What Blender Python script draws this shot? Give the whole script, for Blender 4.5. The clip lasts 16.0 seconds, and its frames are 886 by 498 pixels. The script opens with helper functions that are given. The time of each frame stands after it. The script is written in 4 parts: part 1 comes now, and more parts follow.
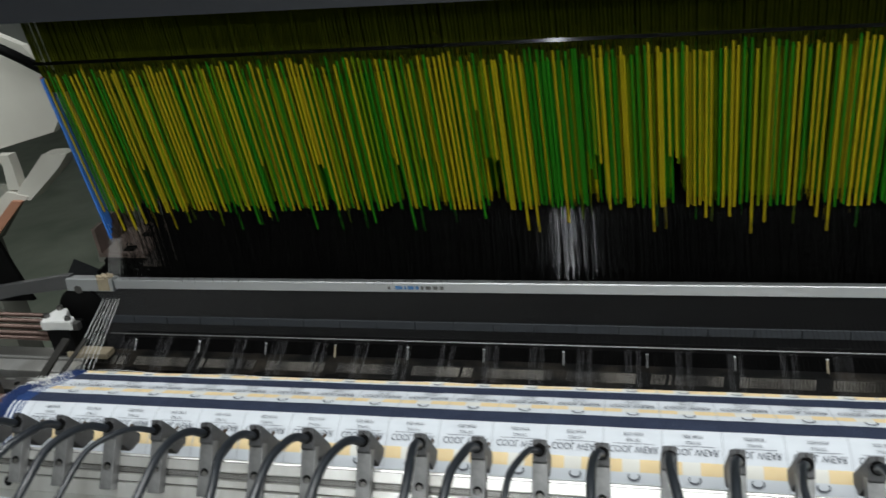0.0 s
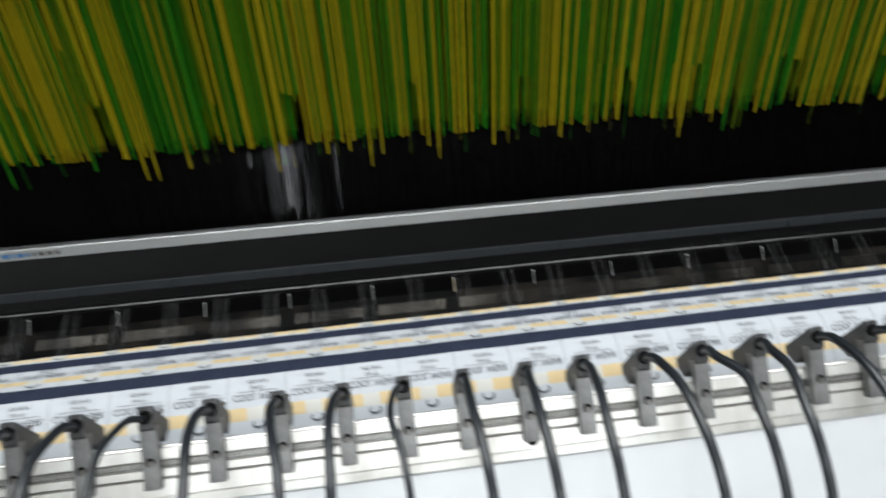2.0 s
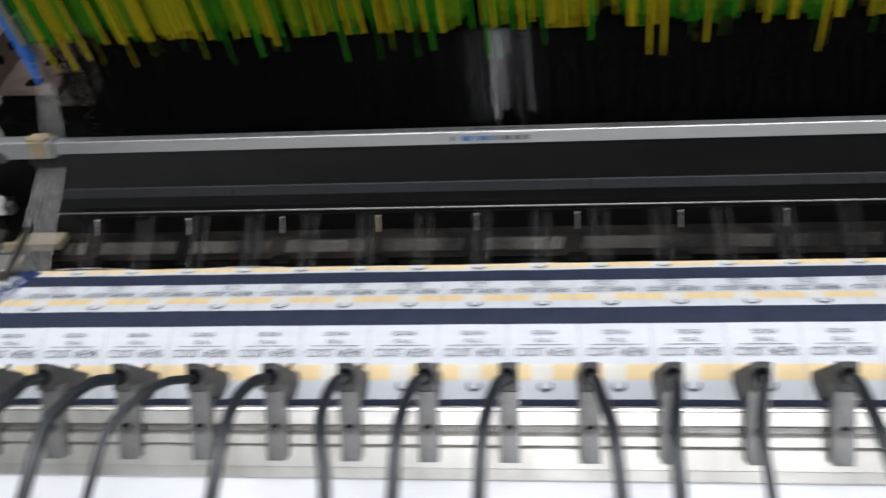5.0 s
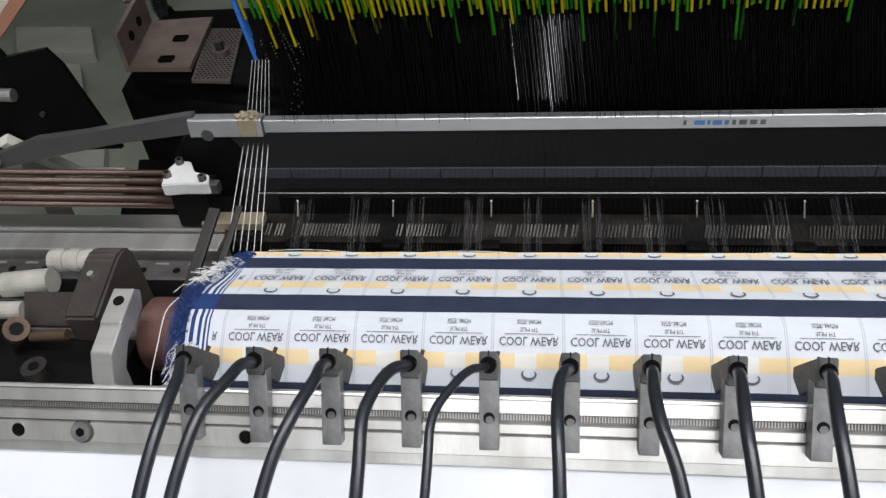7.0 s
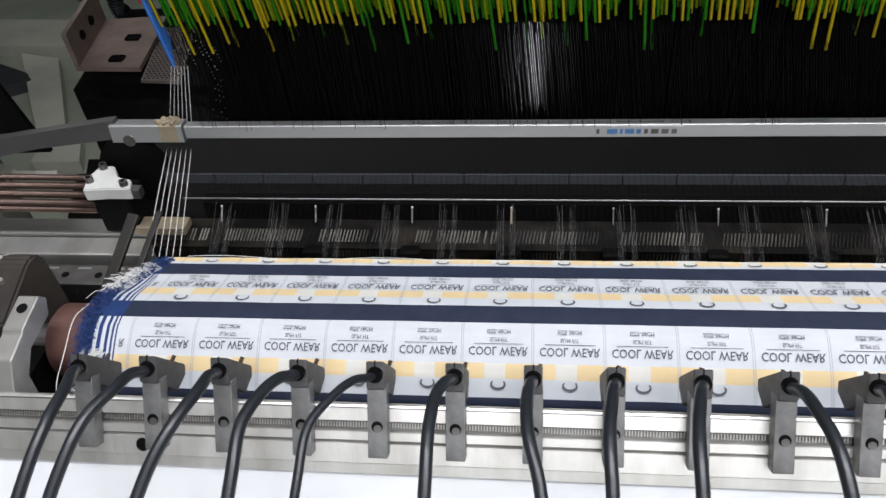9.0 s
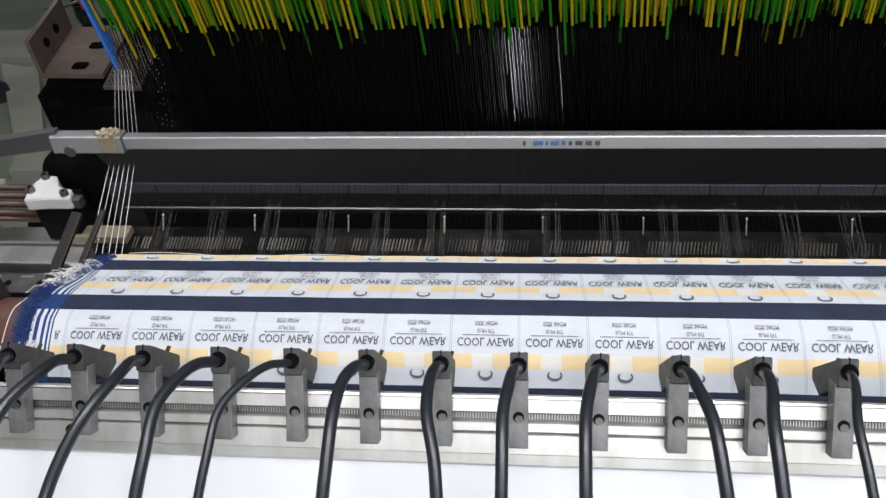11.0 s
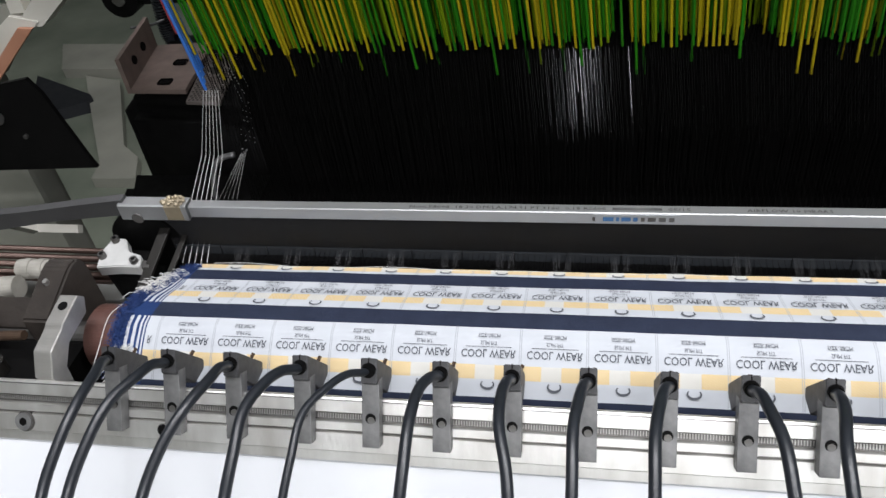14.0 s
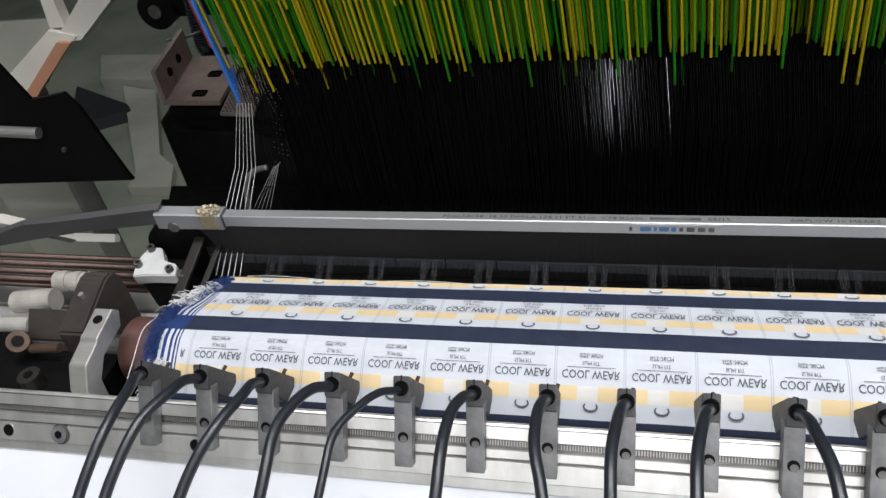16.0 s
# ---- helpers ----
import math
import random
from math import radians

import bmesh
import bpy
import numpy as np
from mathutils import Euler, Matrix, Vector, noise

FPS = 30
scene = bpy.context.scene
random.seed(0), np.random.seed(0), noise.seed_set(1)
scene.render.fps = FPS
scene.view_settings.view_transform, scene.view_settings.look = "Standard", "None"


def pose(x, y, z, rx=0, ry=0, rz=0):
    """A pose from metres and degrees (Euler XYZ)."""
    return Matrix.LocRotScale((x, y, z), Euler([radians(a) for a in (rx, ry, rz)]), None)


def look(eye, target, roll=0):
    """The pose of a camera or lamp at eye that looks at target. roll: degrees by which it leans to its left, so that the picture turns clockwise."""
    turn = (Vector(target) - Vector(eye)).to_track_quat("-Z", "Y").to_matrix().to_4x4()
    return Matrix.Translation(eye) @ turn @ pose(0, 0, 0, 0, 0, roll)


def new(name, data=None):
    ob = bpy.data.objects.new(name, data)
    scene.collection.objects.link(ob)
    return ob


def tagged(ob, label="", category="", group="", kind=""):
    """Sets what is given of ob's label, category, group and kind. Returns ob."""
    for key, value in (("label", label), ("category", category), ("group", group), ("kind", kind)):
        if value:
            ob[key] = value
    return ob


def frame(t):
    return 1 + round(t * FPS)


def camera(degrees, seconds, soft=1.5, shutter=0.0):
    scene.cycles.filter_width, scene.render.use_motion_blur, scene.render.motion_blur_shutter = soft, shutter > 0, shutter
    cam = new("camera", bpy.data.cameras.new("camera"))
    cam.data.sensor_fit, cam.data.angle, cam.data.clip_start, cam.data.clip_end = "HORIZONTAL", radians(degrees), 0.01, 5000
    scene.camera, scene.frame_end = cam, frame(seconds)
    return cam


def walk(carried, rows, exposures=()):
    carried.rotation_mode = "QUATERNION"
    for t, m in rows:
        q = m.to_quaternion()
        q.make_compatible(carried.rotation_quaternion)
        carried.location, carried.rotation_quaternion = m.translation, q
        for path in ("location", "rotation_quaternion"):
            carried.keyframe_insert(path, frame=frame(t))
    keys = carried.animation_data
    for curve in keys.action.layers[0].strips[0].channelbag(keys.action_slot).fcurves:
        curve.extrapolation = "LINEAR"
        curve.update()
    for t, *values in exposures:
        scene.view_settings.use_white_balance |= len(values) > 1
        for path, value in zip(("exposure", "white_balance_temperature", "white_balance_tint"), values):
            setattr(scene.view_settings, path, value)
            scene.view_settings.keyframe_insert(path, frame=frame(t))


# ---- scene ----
cam = camera(60.7, 16.0, soft=1.45, shutter=0.7)
PATH = [
    (0, (0.473, -0.374, 0.355), (0.013, 1.387, -0.473), -6.6),
    (0.5, (0.511, -0.374, 0.345), (0.084, 1.391, -0.492), -6.3),
    (1, (0.536, -0.363, 0.344), (0.29, 1.41, -0.549), -4.7),
    (1.5, (0.545, -0.357, 0.355), (0.549, 1.4, -0.601), -3.9),
    (2, (0.567, -0.352, 0.35), (0.76, 1.348, -0.687), -2.5),
    (2.5, (0.62, -0.315, 0.346), (0.836, 1.317, -0.79), -2.3),
    (3, (0.615, -0.298, 0.323), (0.586, 1.328, -0.842), -4.8),
    (3.2, (0.578, -0.288, 0.329), (0.517, 1.297, -0.889), -5.1),
    (3.5, (0.507, -0.282, 0.329), (0.455, 1.302, -0.892), -4.8),
    (4, (0.417, -0.266, 0.325), (0.34, 1.294, -0.924), -5.2),
    (4.5, (0.361, -0.245, 0.322), (0.284, 1.286, -0.963), -5.1),
    (5, (0.306, -0.229, 0.317), (0.109, 1.289, -0.971), -5.8),
    (5.2, (0.27, -0.229, 0.319), (0.062, 1.278, -0.98), -5.7),
    (7.3, (0.162, -0.228, 0.32), (-0.077, 1.25, -1.006), -5.9),
    (7.5, (0.169, -0.225, 0.323), (-0.069, 1.244, -1.014), -5.9),
    (8, (0.186, -0.225, 0.325), (-0.043, 1.241, -1.015), -5.6),
    (8.5, (0.206, -0.224, 0.328), (-0.02, 1.243, -1.012), -5.6),
    (9, (0.216, -0.221, 0.326), (-0.006, 1.254, -1.006), -5.3),
    (9.5, (0.227, -0.22, 0.33), (0.007, 1.25, -1.008), -5.3),
    (10, (0.242, -0.221, 0.328), (0.028, 1.257, -1.002), -5.1),
    (10.2, (0.249, -0.225, 0.328), (0.054, 1.27, -0.986), -4.4),
    (12.3, (0.264, -0.245, 0.335), (0.045, 1.254, -0.971), -5.5),
    (12.5, (0.266, -0.241, 0.34), (0.012, 1.238, -0.982), -6.3),
    (13, (0.261, -0.247, 0.341), (-0.018, 1.239, -0.968), -6.5),
    (13.5, (0.254, -0.248, 0.342), (-0.058, 1.239, -0.957), -7.1),
    (14, (0.253, -0.248, 0.342), (-0.1, 1.246, -0.939), -7.6),
    (14.5, (0.251, -0.244, 0.343), (-0.126, 1.253, -0.929), -7.9),
    (15, (0.249, -0.243, 0.342), (-0.158, 1.259, -0.914), -8.6),
    (15.5, (0.25, -0.244, 0.343), (-0.185, 1.256, -0.906), -9.3),
    (16, (0.25, -0.24, 0.342), (-0.183, 1.253, -0.917), -9.3),
]
walk(cam, [(t, look(eye, target, roll)) for t, eye, target, roll in PATH], [(0, -0.30, 6500, 3), (1.0, -0.38, 6500, 2), (2.0, -0.30, 6500, 4), (3.2, -0.17, 6500, 8), (4.5, -0.08, 6500, 10), (16, -0.08, 6500, 10)])


# ---- light ----
world = bpy.data.worlds.new("hall")
world.use_nodes = True
scene.world = world
world.node_tree.nodes["Background"].inputs[0].default_value = (0.80, 0.90, 1.0, 1)
world.node_tree.nodes["Background"].inputs[1].default_value = 0.04
scene.view_settings.exposure = 0.0


def strip_lamp(x, y, z, length, power, width=0.16, turn=0.0):
    lamp = bpy.data.lights.new("fluorescent_light", "AREA")
    lamp.shape, lamp.size, lamp.size_y, lamp.energy = "RECTANGLE", length, width, power
    lamp.color = (0.985, 0.985, 1.02)
    ob = new("fluorescent_light", lamp)
    ob.matrix_world = pose(x, y, z, 0, 0, turn)
    return ob


strip_lamp(0.9, -1.5, 1.9, 2.2, 47)
strip_lamp(1.0, -3.4, 1.75, 3.4, 99, 0.25)
# narrow lamp with no known fixture, added for the glint on the heddles
strip_lamp(0.24, -2.15, 1.9, 0.9, 7, 0.05, 90.0)
strip_lamp(0.72, 0.05, 1.9, 2.6, 57, 0.3)
strip_lamp(0.3, 2.4, 2.0, 2.4, 8)
strip_lamp(-1.8, 1.6, 2.0, 1.4, 6)


# ---- materials ----
def material(name, color, rough=0.5, metal=0.0, color2=None, scale=40.0, bump=0.0, bump_scale=300.0, stretch=(1, 1, 1), spread=0.0, spec=0.5, mix=0.6, shift=0.0):
    """Principled surface with stains at one scale, grain at a finer one, and a change from piece to piece."""
    m = bpy.data.materials.new(name)
    m.use_nodes = True
    nt = m.node_tree
    b = nt.nodes["Principled BSDF"]
    b.inputs["Roughness"].default_value, b.inputs["Metallic"].default_value = rough, metal
    b.inputs["Specular IOR Level"].default_value = spec
    co = nt.nodes.new("ShaderNodeTexCoord")
    mp = nt.nodes.new("ShaderNodeMapping")
    mp.inputs["Scale"].default_value = stretch
    nt.links.new(co.outputs["Object"], mp.inputs[0])
    n1 = nt.nodes.new("ShaderNodeTexNoise")
    n1.inputs["Scale"].default_value, n1.inputs["Detail"].default_value = scale, 6
    nt.links.new(mp.outputs[0], n1.inputs[0])
    ramp = nt.nodes.new("ShaderNodeValToRGB")
    c2 = color2 or tuple(c * 0.72 for c in color)
    ramp.color_ramp.elements[0].position, ramp.color_ramp.elements[1].position = 0.5 - mix / 2 + shift, 0.5 + mix / 2 + shift
    ramp.color_ramp.elements[0].color, ramp.color_ramp.elements[1].color = (*c2, 1), (*color, 1)
    nt.links.new(n1.outputs[0], ramp.inputs[0])
    out = ramp.outputs[0]
    if spread:
        info = nt.nodes.new("ShaderNodeObjectInfo")
        geo = nt.nodes.new("ShaderNodeNewGeometry")
        add = nt.nodes.new("ShaderNodeMath")
        nt.links.new(info.outputs["Random"], add.inputs[0])
        nt.links.new(geo.outputs["Random Per Island"], add.inputs[1])
        mul = nt.nodes.new("ShaderNodeMath")
        mul.operation = "MULTIPLY_ADD"
        mul.inputs[1].default_value, mul.inputs[2].default_value = spread, 1 - spread
        nt.links.new(add.outputs[0], mul.inputs[0])
        hsv = nt.nodes.new("ShaderNodeHueSaturation")
        nt.links.new(mul.outputs[0], hsv.inputs["Value"])
        nt.links.new(out, hsv.inputs["Color"])
        out = hsv.outputs[0]
    nt.links.new(out, b.inputs["Base Color"])
    rr = nt.nodes.new("ShaderNodeMapRange")
    rr.inputs[3].default_value, rr.inputs[4].default_value = min(1, rough * 1.25), rough * 0.8
    nt.links.new(n1.outputs[0], rr.inputs[0])
    nt.links.new(rr.outputs[0], b.inputs["Roughness"])
    if bump:
        n2 = nt.nodes.new("ShaderNodeTexNoise")
        n2.inputs["Scale"].default_value, n2.inputs["Detail"].default_value = bump_scale, 4
        nt.links.new(mp.outputs[0], n2.inputs[0])
        bp = nt.nodes.new("ShaderNodeBump")
        bp.inputs["Strength"].default_value, bp.inputs["Distance"].default_value = bump, 0.001
        nt.links.new(n2.outputs[0], bp.inputs["Height"])
        nt.links.new(bp.outputs[0], b.inputs["Normal"])
    return m


def cloth(name, color, color2, hatch=0.0):
    """Woven satin: fine crossing ribs in relief and colour."""
    m = material(name, color, 0.72, 0, color2, 60, 0, spec=0.25)
    nt = m.node_tree
    b = nt.nodes["Principled BSDF"]
    co = nt.nodes.new("ShaderNodeTexCoord")
    waves = []
    for axis, scale in (("X", 900.0), ("Y", 1100.0)):
        w = nt.nodes.new("ShaderNodeTexWave")
        w.bands_direction = axis
        w.inputs["Scale"].default_value, w.inputs["Distortion"].default_value = scale, 1.5
        nt.links.new(co.outputs["Object"], w.inputs[0])
        waves.append(w)
    mx = nt.nodes.new("ShaderNodeMath")
    mx.operation = "MULTIPLY"
    nt.links.new(waves[0].outputs["Fac"], mx.inputs[0])
    nt.links.new(waves[1].outputs["Fac"], mx.inputs[1])
    bp = nt.nodes.new("ShaderNodeBump")
    bp.inputs["Strength"].default_value, bp.inputs["Distance"].default_value = 0.35, 0.0004
    if hatch:
        w = nt.nodes.new("ShaderNodeTexWave")
        w.bands_direction = "DIAGONAL"
        w.inputs["Scale"].default_value, w.inputs["Distortion"].default_value = 290.0, 4.0
        nt.links.new(co.outputs["Object"], w.inputs[0])
        fac = nt.nodes.new("ShaderNodeMath")
        fac.operation = "MULTIPLY"
        fac.inputs[1].default_value = hatch
        nt.links.new(w.outputs["Fac"], fac.inputs[0])
        mixed = nt.nodes.new("ShaderNodeMixRGB")
        mixed.inputs[2].default_value = (0.66, 0.66, 0.64, 1)
        nt.links.new(fac.outputs[0], mixed.inputs[0])
        nt.links.new(b.inputs["Base Color"].links[0].from_socket, mixed.inputs[1])
        nt.links.new(mixed.outputs[0], b.inputs["Base Color"])
    nt.links.new(mx.outputs[0], bp.inputs["Height"])
    nt.links.new(bp.outputs[0], b.inputs["Normal"])
    return m


M_ALU = material("brushed_aluminium", (0.90, 0.895, 0.88), 0.38, 0.9, (0.47, 0.455, 0.43), 34, 0.15, 500, (0.9, 0.3, 0.3), mix=0.42)
M_ALU_DULL = material("dull_aluminium", (0.55, 0.55, 0.54), 0.45, 0.9, (0.36, 0.35, 0.33), 60, 0.1, 400, (0.2, 1, 1))
M_BAR = material("anodised_reed_profile", (0.52, 0.53, 0.54), 0.42, 0.85, (0.44, 0.45, 0.46), 25, 0.06, 600, (0.05, 1, 1))
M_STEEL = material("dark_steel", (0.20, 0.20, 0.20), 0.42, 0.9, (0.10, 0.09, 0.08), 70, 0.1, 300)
M_RACE = material("dark_worn_race_board", (0.018, 0.015, 0.012), 0.55, 0.0, (0.002, 0.002, 0.002), 38, 0.2, 300, (0.6, 1, 1), mix=0.22, shift=0.07, spec=0.06)
M_COMB = material("dull_comb_steel", (0.115, 0.106, 0.092), 0.42, 0.7, (0.012, 0.011, 0.010), 26, 0, 300, (1, 0.2, 0.2), mix=0.26, shift=0.05)
M_WIRE = material("bright_wire", (0.7, 0.7, 0.7), 0.35, 0.9, (0.5, 0.5, 0.5), 200)
M_BLACK = material("black_coated_metal", (0.0045, 0.0043, 0.0045), 0.5, 0.0, (0.002, 0.002, 0.002), 60, 0.1, 300, spec=0.08)
M_GLOSS = material("glossy_dark_guide", (0.030, 0.034, 0.040), 0.50, 0.2, (0.022, 0.025, 0.030), 40, spec=0.5)
M_CUT = material("black_oxide_cutter_body", (0.070, 0.070, 0.073), 0.48, 0.25, (0.042, 0.042, 0.045), 160, 0.12, 700, spread=0.15)
M_STEM = material("grey_steel_clamp", (0.25, 0.25, 0.25), 0.42, 0.55, (0.105, 0.105, 0.108), 75, 0.15, 700, spread=0.15, mix=0.45)
M_CABLE = material("black_rubber_cable", (0.018, 0.021, 0.026), 0.30, 0.0, (0.012, 0.014, 0.018), 90, 0.1, 300, spec=0.45)
M_PANEL = material("white_enamel_cover", (0.74, 0.755, 0.79), 0.30, 0.0, (0.63, 0.645, 0.68), 9, 0.03, 200)
M_COPPER = material("copper_brown_tube", (0.085, 0.052, 0.042), 0.36, 0.6, (0.050, 0.032, 0.026), 80, 0.1, 300, (0.15, 1, 1))
M_ROLLER = material("brown_rubber_roller", (0.105, 0.046, 0.036), 0.5, 0.0, (0.060, 0.030, 0.025), 80, 0.2, 500)
M_WHITE = material("white_powder_coat", (0.58, 0.58, 0.57), 0.45, 0.0, (0.40, 0.40, 0.39), 60, 0.05, 300)
M_PLASTIC = material("yellowed_white_plastic", (0.38, 0.365, 0.33), 0.45, 0.0, (0.22, 0.21, 0.185), 70, 0.05, 300)
M_RUST = material("rusty_steel", (0.090, 0.056, 0.037), 0.6, 0.5, (0.050, 0.032, 0.022), 120, 0.3, 400)
M_HOUSING = material("oily_brown_casting", (0.046, 0.038, 0.033), 0.50, 0.2, (0.022, 0.018, 0.016), 70, 0.25, 350)
M_BRACKET = material("scratched_bare_aluminium", (0.58, 0.57, 0.55), 0.38, 0.8, (0.32, 0.31, 0.29), 55, 0.2, 500, (0.25, 1, 1))
M_ARM = material("smooth_grey_steel", (0.105, 0.105, 0.107), 0.48, 0.5, (0.080, 0.080, 0.083), 30, 0.03, 400)
# mottled grey for floor sheen and wear, inner-plate shade and the dirty leg
M_DULL_GREY = material("dusty_grey_duct", (0.34, 0.335, 0.29), 0.6, 0.0, (0.17, 0.175, 0.15), 4, 0.05, 100)
M_MARK = material("blue_maker_print", (0.05, 0.15, 0.32), 0.5, 0.0, (0.04, 0.11, 0.25), 100)
M_BLADE = material("blackened_lever_steel", (0.020, 0.018, 0.016), 0.45, 0.3, (0.010, 0.009, 0.008), 80, 0.1, 300)
M_BRASS = material("dusty_brass_plate", (0.40, 0.34, 0.24), 0.5, 0.6, (0.25, 0.21, 0.15), 90, 0.1, 300)
M_TAUPE = material("taupe_painted_steel", (0.25, 0.185, 0.160), 0.5, 0.1, (0.15, 0.113, 0.10), 40, 0.08, 300)
M_GREY = material("grey_perforated_steel", (0.21, 0.18, 0.165), 0.5, 0.3, (0.14, 0.12, 0.11), 50, 0.05, 300)
M_HEDDLE = material("thin_heddle_wire", (0.030, 0.030, 0.031), 0.08, 1.0, (0.012, 0.012, 0.013), 90, spread=0.3)
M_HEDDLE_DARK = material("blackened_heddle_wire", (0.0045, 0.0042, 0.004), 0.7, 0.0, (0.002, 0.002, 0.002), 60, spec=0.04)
M_YARN_PALE = material("pale_warp_yarn", (0.13, 0.13, 0.135), 0.7, 0.0, (0.06, 0.06, 0.065), 300)
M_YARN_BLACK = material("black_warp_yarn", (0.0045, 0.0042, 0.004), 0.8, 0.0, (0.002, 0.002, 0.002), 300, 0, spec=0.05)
M_REED = material("dark_reed_dents", (0.022, 0.022, 0.023), 0.42, 0.3, (0.012, 0.012, 0.013), 30, 0, 300, (0.3, 1, 1), spec=0.4)
M_ROD = material("dim_guide_steel", (0.28, 0.28, 0.28), 0.35, 0.9, (0.20, 0.20, 0.20), 60, stretch=(1, 0.2, 0.2))
M_YARN_WHITE = material("white_selvedge_yarn", (0.75, 0.75, 0.73), 0.6, 0.0, (0.60, 0.60, 0.58), 300)
M_YARN_BLUE = material("blue_selvedge_yarn", (0.020, 0.055, 0.20), 0.7, 0.0, (0.012, 0.030, 0.11), 300)
M_YELLOW = material("yellow_heddle_sleeve", (0.31, 0.250, 0.004), 0.48, 0.0, (0.21, 0.165, 0.003), 120, spread=0.3, spec=0.16)
M_GREEN = material("green_heddle_sleeve", (0.017, 0.150, 0.004), 0.48, 0.0, (0.008, 0.080, 0.003), 120, spread=0.3, spec=0.12)
M_OLIVE = material("olive_heddle_sleeve", (0.120, 0.180, 0.002), 0.5, 0.0, (0.070, 0.115, 0.001), 120, spread=0.3, spec=0.12)
M_BLUE = material("blue_edge_sleeve", (0.03, 0.16, 0.55), 0.4, 0.0, (0.02, 0.10, 0.38), 120)
M_RED = material("red_edge_sleeve", (0.35, 0.03, 0.03), 0.45, 0.0, (0.22, 0.02, 0.02), 120)
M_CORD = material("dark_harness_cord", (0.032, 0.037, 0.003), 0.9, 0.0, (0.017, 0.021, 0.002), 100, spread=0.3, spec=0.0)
M_COVER = material("navy_painted_cover", (0.016, 0.017, 0.022), 0.45, 0.1, (0.011, 0.012, 0.016), 30, 0.05, 200)
M_FLOOR = material("green_painted_concrete", (0.235, 0.255, 0.205), 0.45, 0.0, (0.105, 0.125, 0.098), 4, 0.1, 60)
M_WALL = material("hall_wall_paint", (0.62, 0.63, 0.61), 0.7, 0.0, (0.54, 0.55, 0.53), 2, 0.05, 40)
M_CREAM = material("cream_machine_paint", (0.66, 0.64, 0.58), 0.5, 0.0, (0.50, 0.48, 0.43), 8, 0.05, 100)
M_ORANGE = material("terracotta_stripe_paint", (0.50, 0.24, 0.15), 0.6, 0.0, (0.38, 0.18, 0.11), 12)
C_WHITE = cloth("white_woven_satin", (0.555, 0.58, 0.62), (0.50, 0.525, 0.565))
C_NAVY = cloth("navy_woven_satin", (0.022, 0.030, 0.058), (0.016, 0.021, 0.042))
C_YELLOW = cloth("yellow_woven_satin", (0.72, 0.545, 0.28), (0.64, 0.475, 0.23), 0.26)
C_PALE = cloth("pale_woven_satin", (0.63, 0.62, 0.58), (0.57, 0.555, 0.51), 0.3)
C_LINE = cloth("grey_cut_line", (0.38, 0.40, 0.43), (0.32, 0.34, 0.38))
C_BLUE = cloth("blue_woven_selvedge", (0.016, 0.045, 0.155), (0.010, 0.027, 0.10))
C_INK = material("charcoal_woven_lettering", (0.080, 0.087, 0.105), 0.75, 0.0, (0.125, 0.133, 0.15), 900, spec=0.2)


# ---- mesh helpers ----
def thing(name, label, category, m=None, group="", kind=""):
    ob = new(name)
    if m is not None:
        ob.matrix_basis = m
    return tagged(ob, label, category, group, kind)


def part(name, bm, mat, parent=None, label="", smooth=False):
    me = bpy.data.meshes.new(name)
    bm.normal_update()
    bm.to_mesh(me)
    bm.free()
    for one in mat if isinstance(mat, (list, tuple)) else (mat,):
        me.materials.append(one)
    if smooth:
        me.shade_smooth()
    ob = new(name, me)
    ob.parent = parent
    if label:
        ob["label"] = label
    return ob


def share(name, me, parent, m):
    ob = new(name, me)
    ob.parent = parent
    ob.matrix_basis = m
    return ob


def box(bm, x0, x1, y0, y1, z0, z1, bevel=0.0, m=None):
    r = bmesh.ops.create_cube(bm, size=1)
    vs = r["verts"]
    for v in vs:
        v.co = Vector(((x0 + x1) / 2 + v.co.x * (x1 - x0), (y0 + y1) / 2 + v.co.y * (y1 - y0), (z0 + z1) / 2 + v.co.z * (z1 - z0)))
    if bevel:
        es = list({e for v in vs for e in v.link_edges})
        out = bmesh.ops.bevel(bm, geom=es, offset=bevel, segments=2, affect="EDGES", profile=0.7)
        vs = list({v for f in out["faces"] for v in f.verts} | {v for v in vs if v.is_valid})
    if m is not None:
        bmesh.ops.transform(bm, matrix=m, verts=vs)
    return bm


def boxed(*a, **k):
    return box(bmesh.new(), *a, **k)


def rod(bm, a, b, r, n=12, r2=None, caps=True):
    a, b = Vector(a), Vector(b)
    d = b - a
    m = Matrix.Translation((a + b) / 2) @ d.to_track_quat("Z", "Y").to_matrix().to_4x4()
    bmesh.ops.create_cone(bm, cap_ends=caps, segments=n, radius1=r, radius2=r if r2 is None else r2, depth=d.length, matrix=m)
    return bm


def extrude_profile(points, x0, x1):
    """A closed (y, z) outline drawn out along x."""
    bm = bmesh.new()
    a = [bm.verts.new((x0, y, z)) for y, z in points]
    b = [bm.verts.new((x1, y, z)) for y, z in points]
    n = len(points)
    for i in range(n):
        bm.faces.new((a[i], a[(i + 1) % n], b[(i + 1) % n], b[i]))
    bm.faces.new(a[::-1])
    bm.faces.new(b)
    bmesh.ops.recalc_face_normals(bm, faces=bm.faces)
    return bm


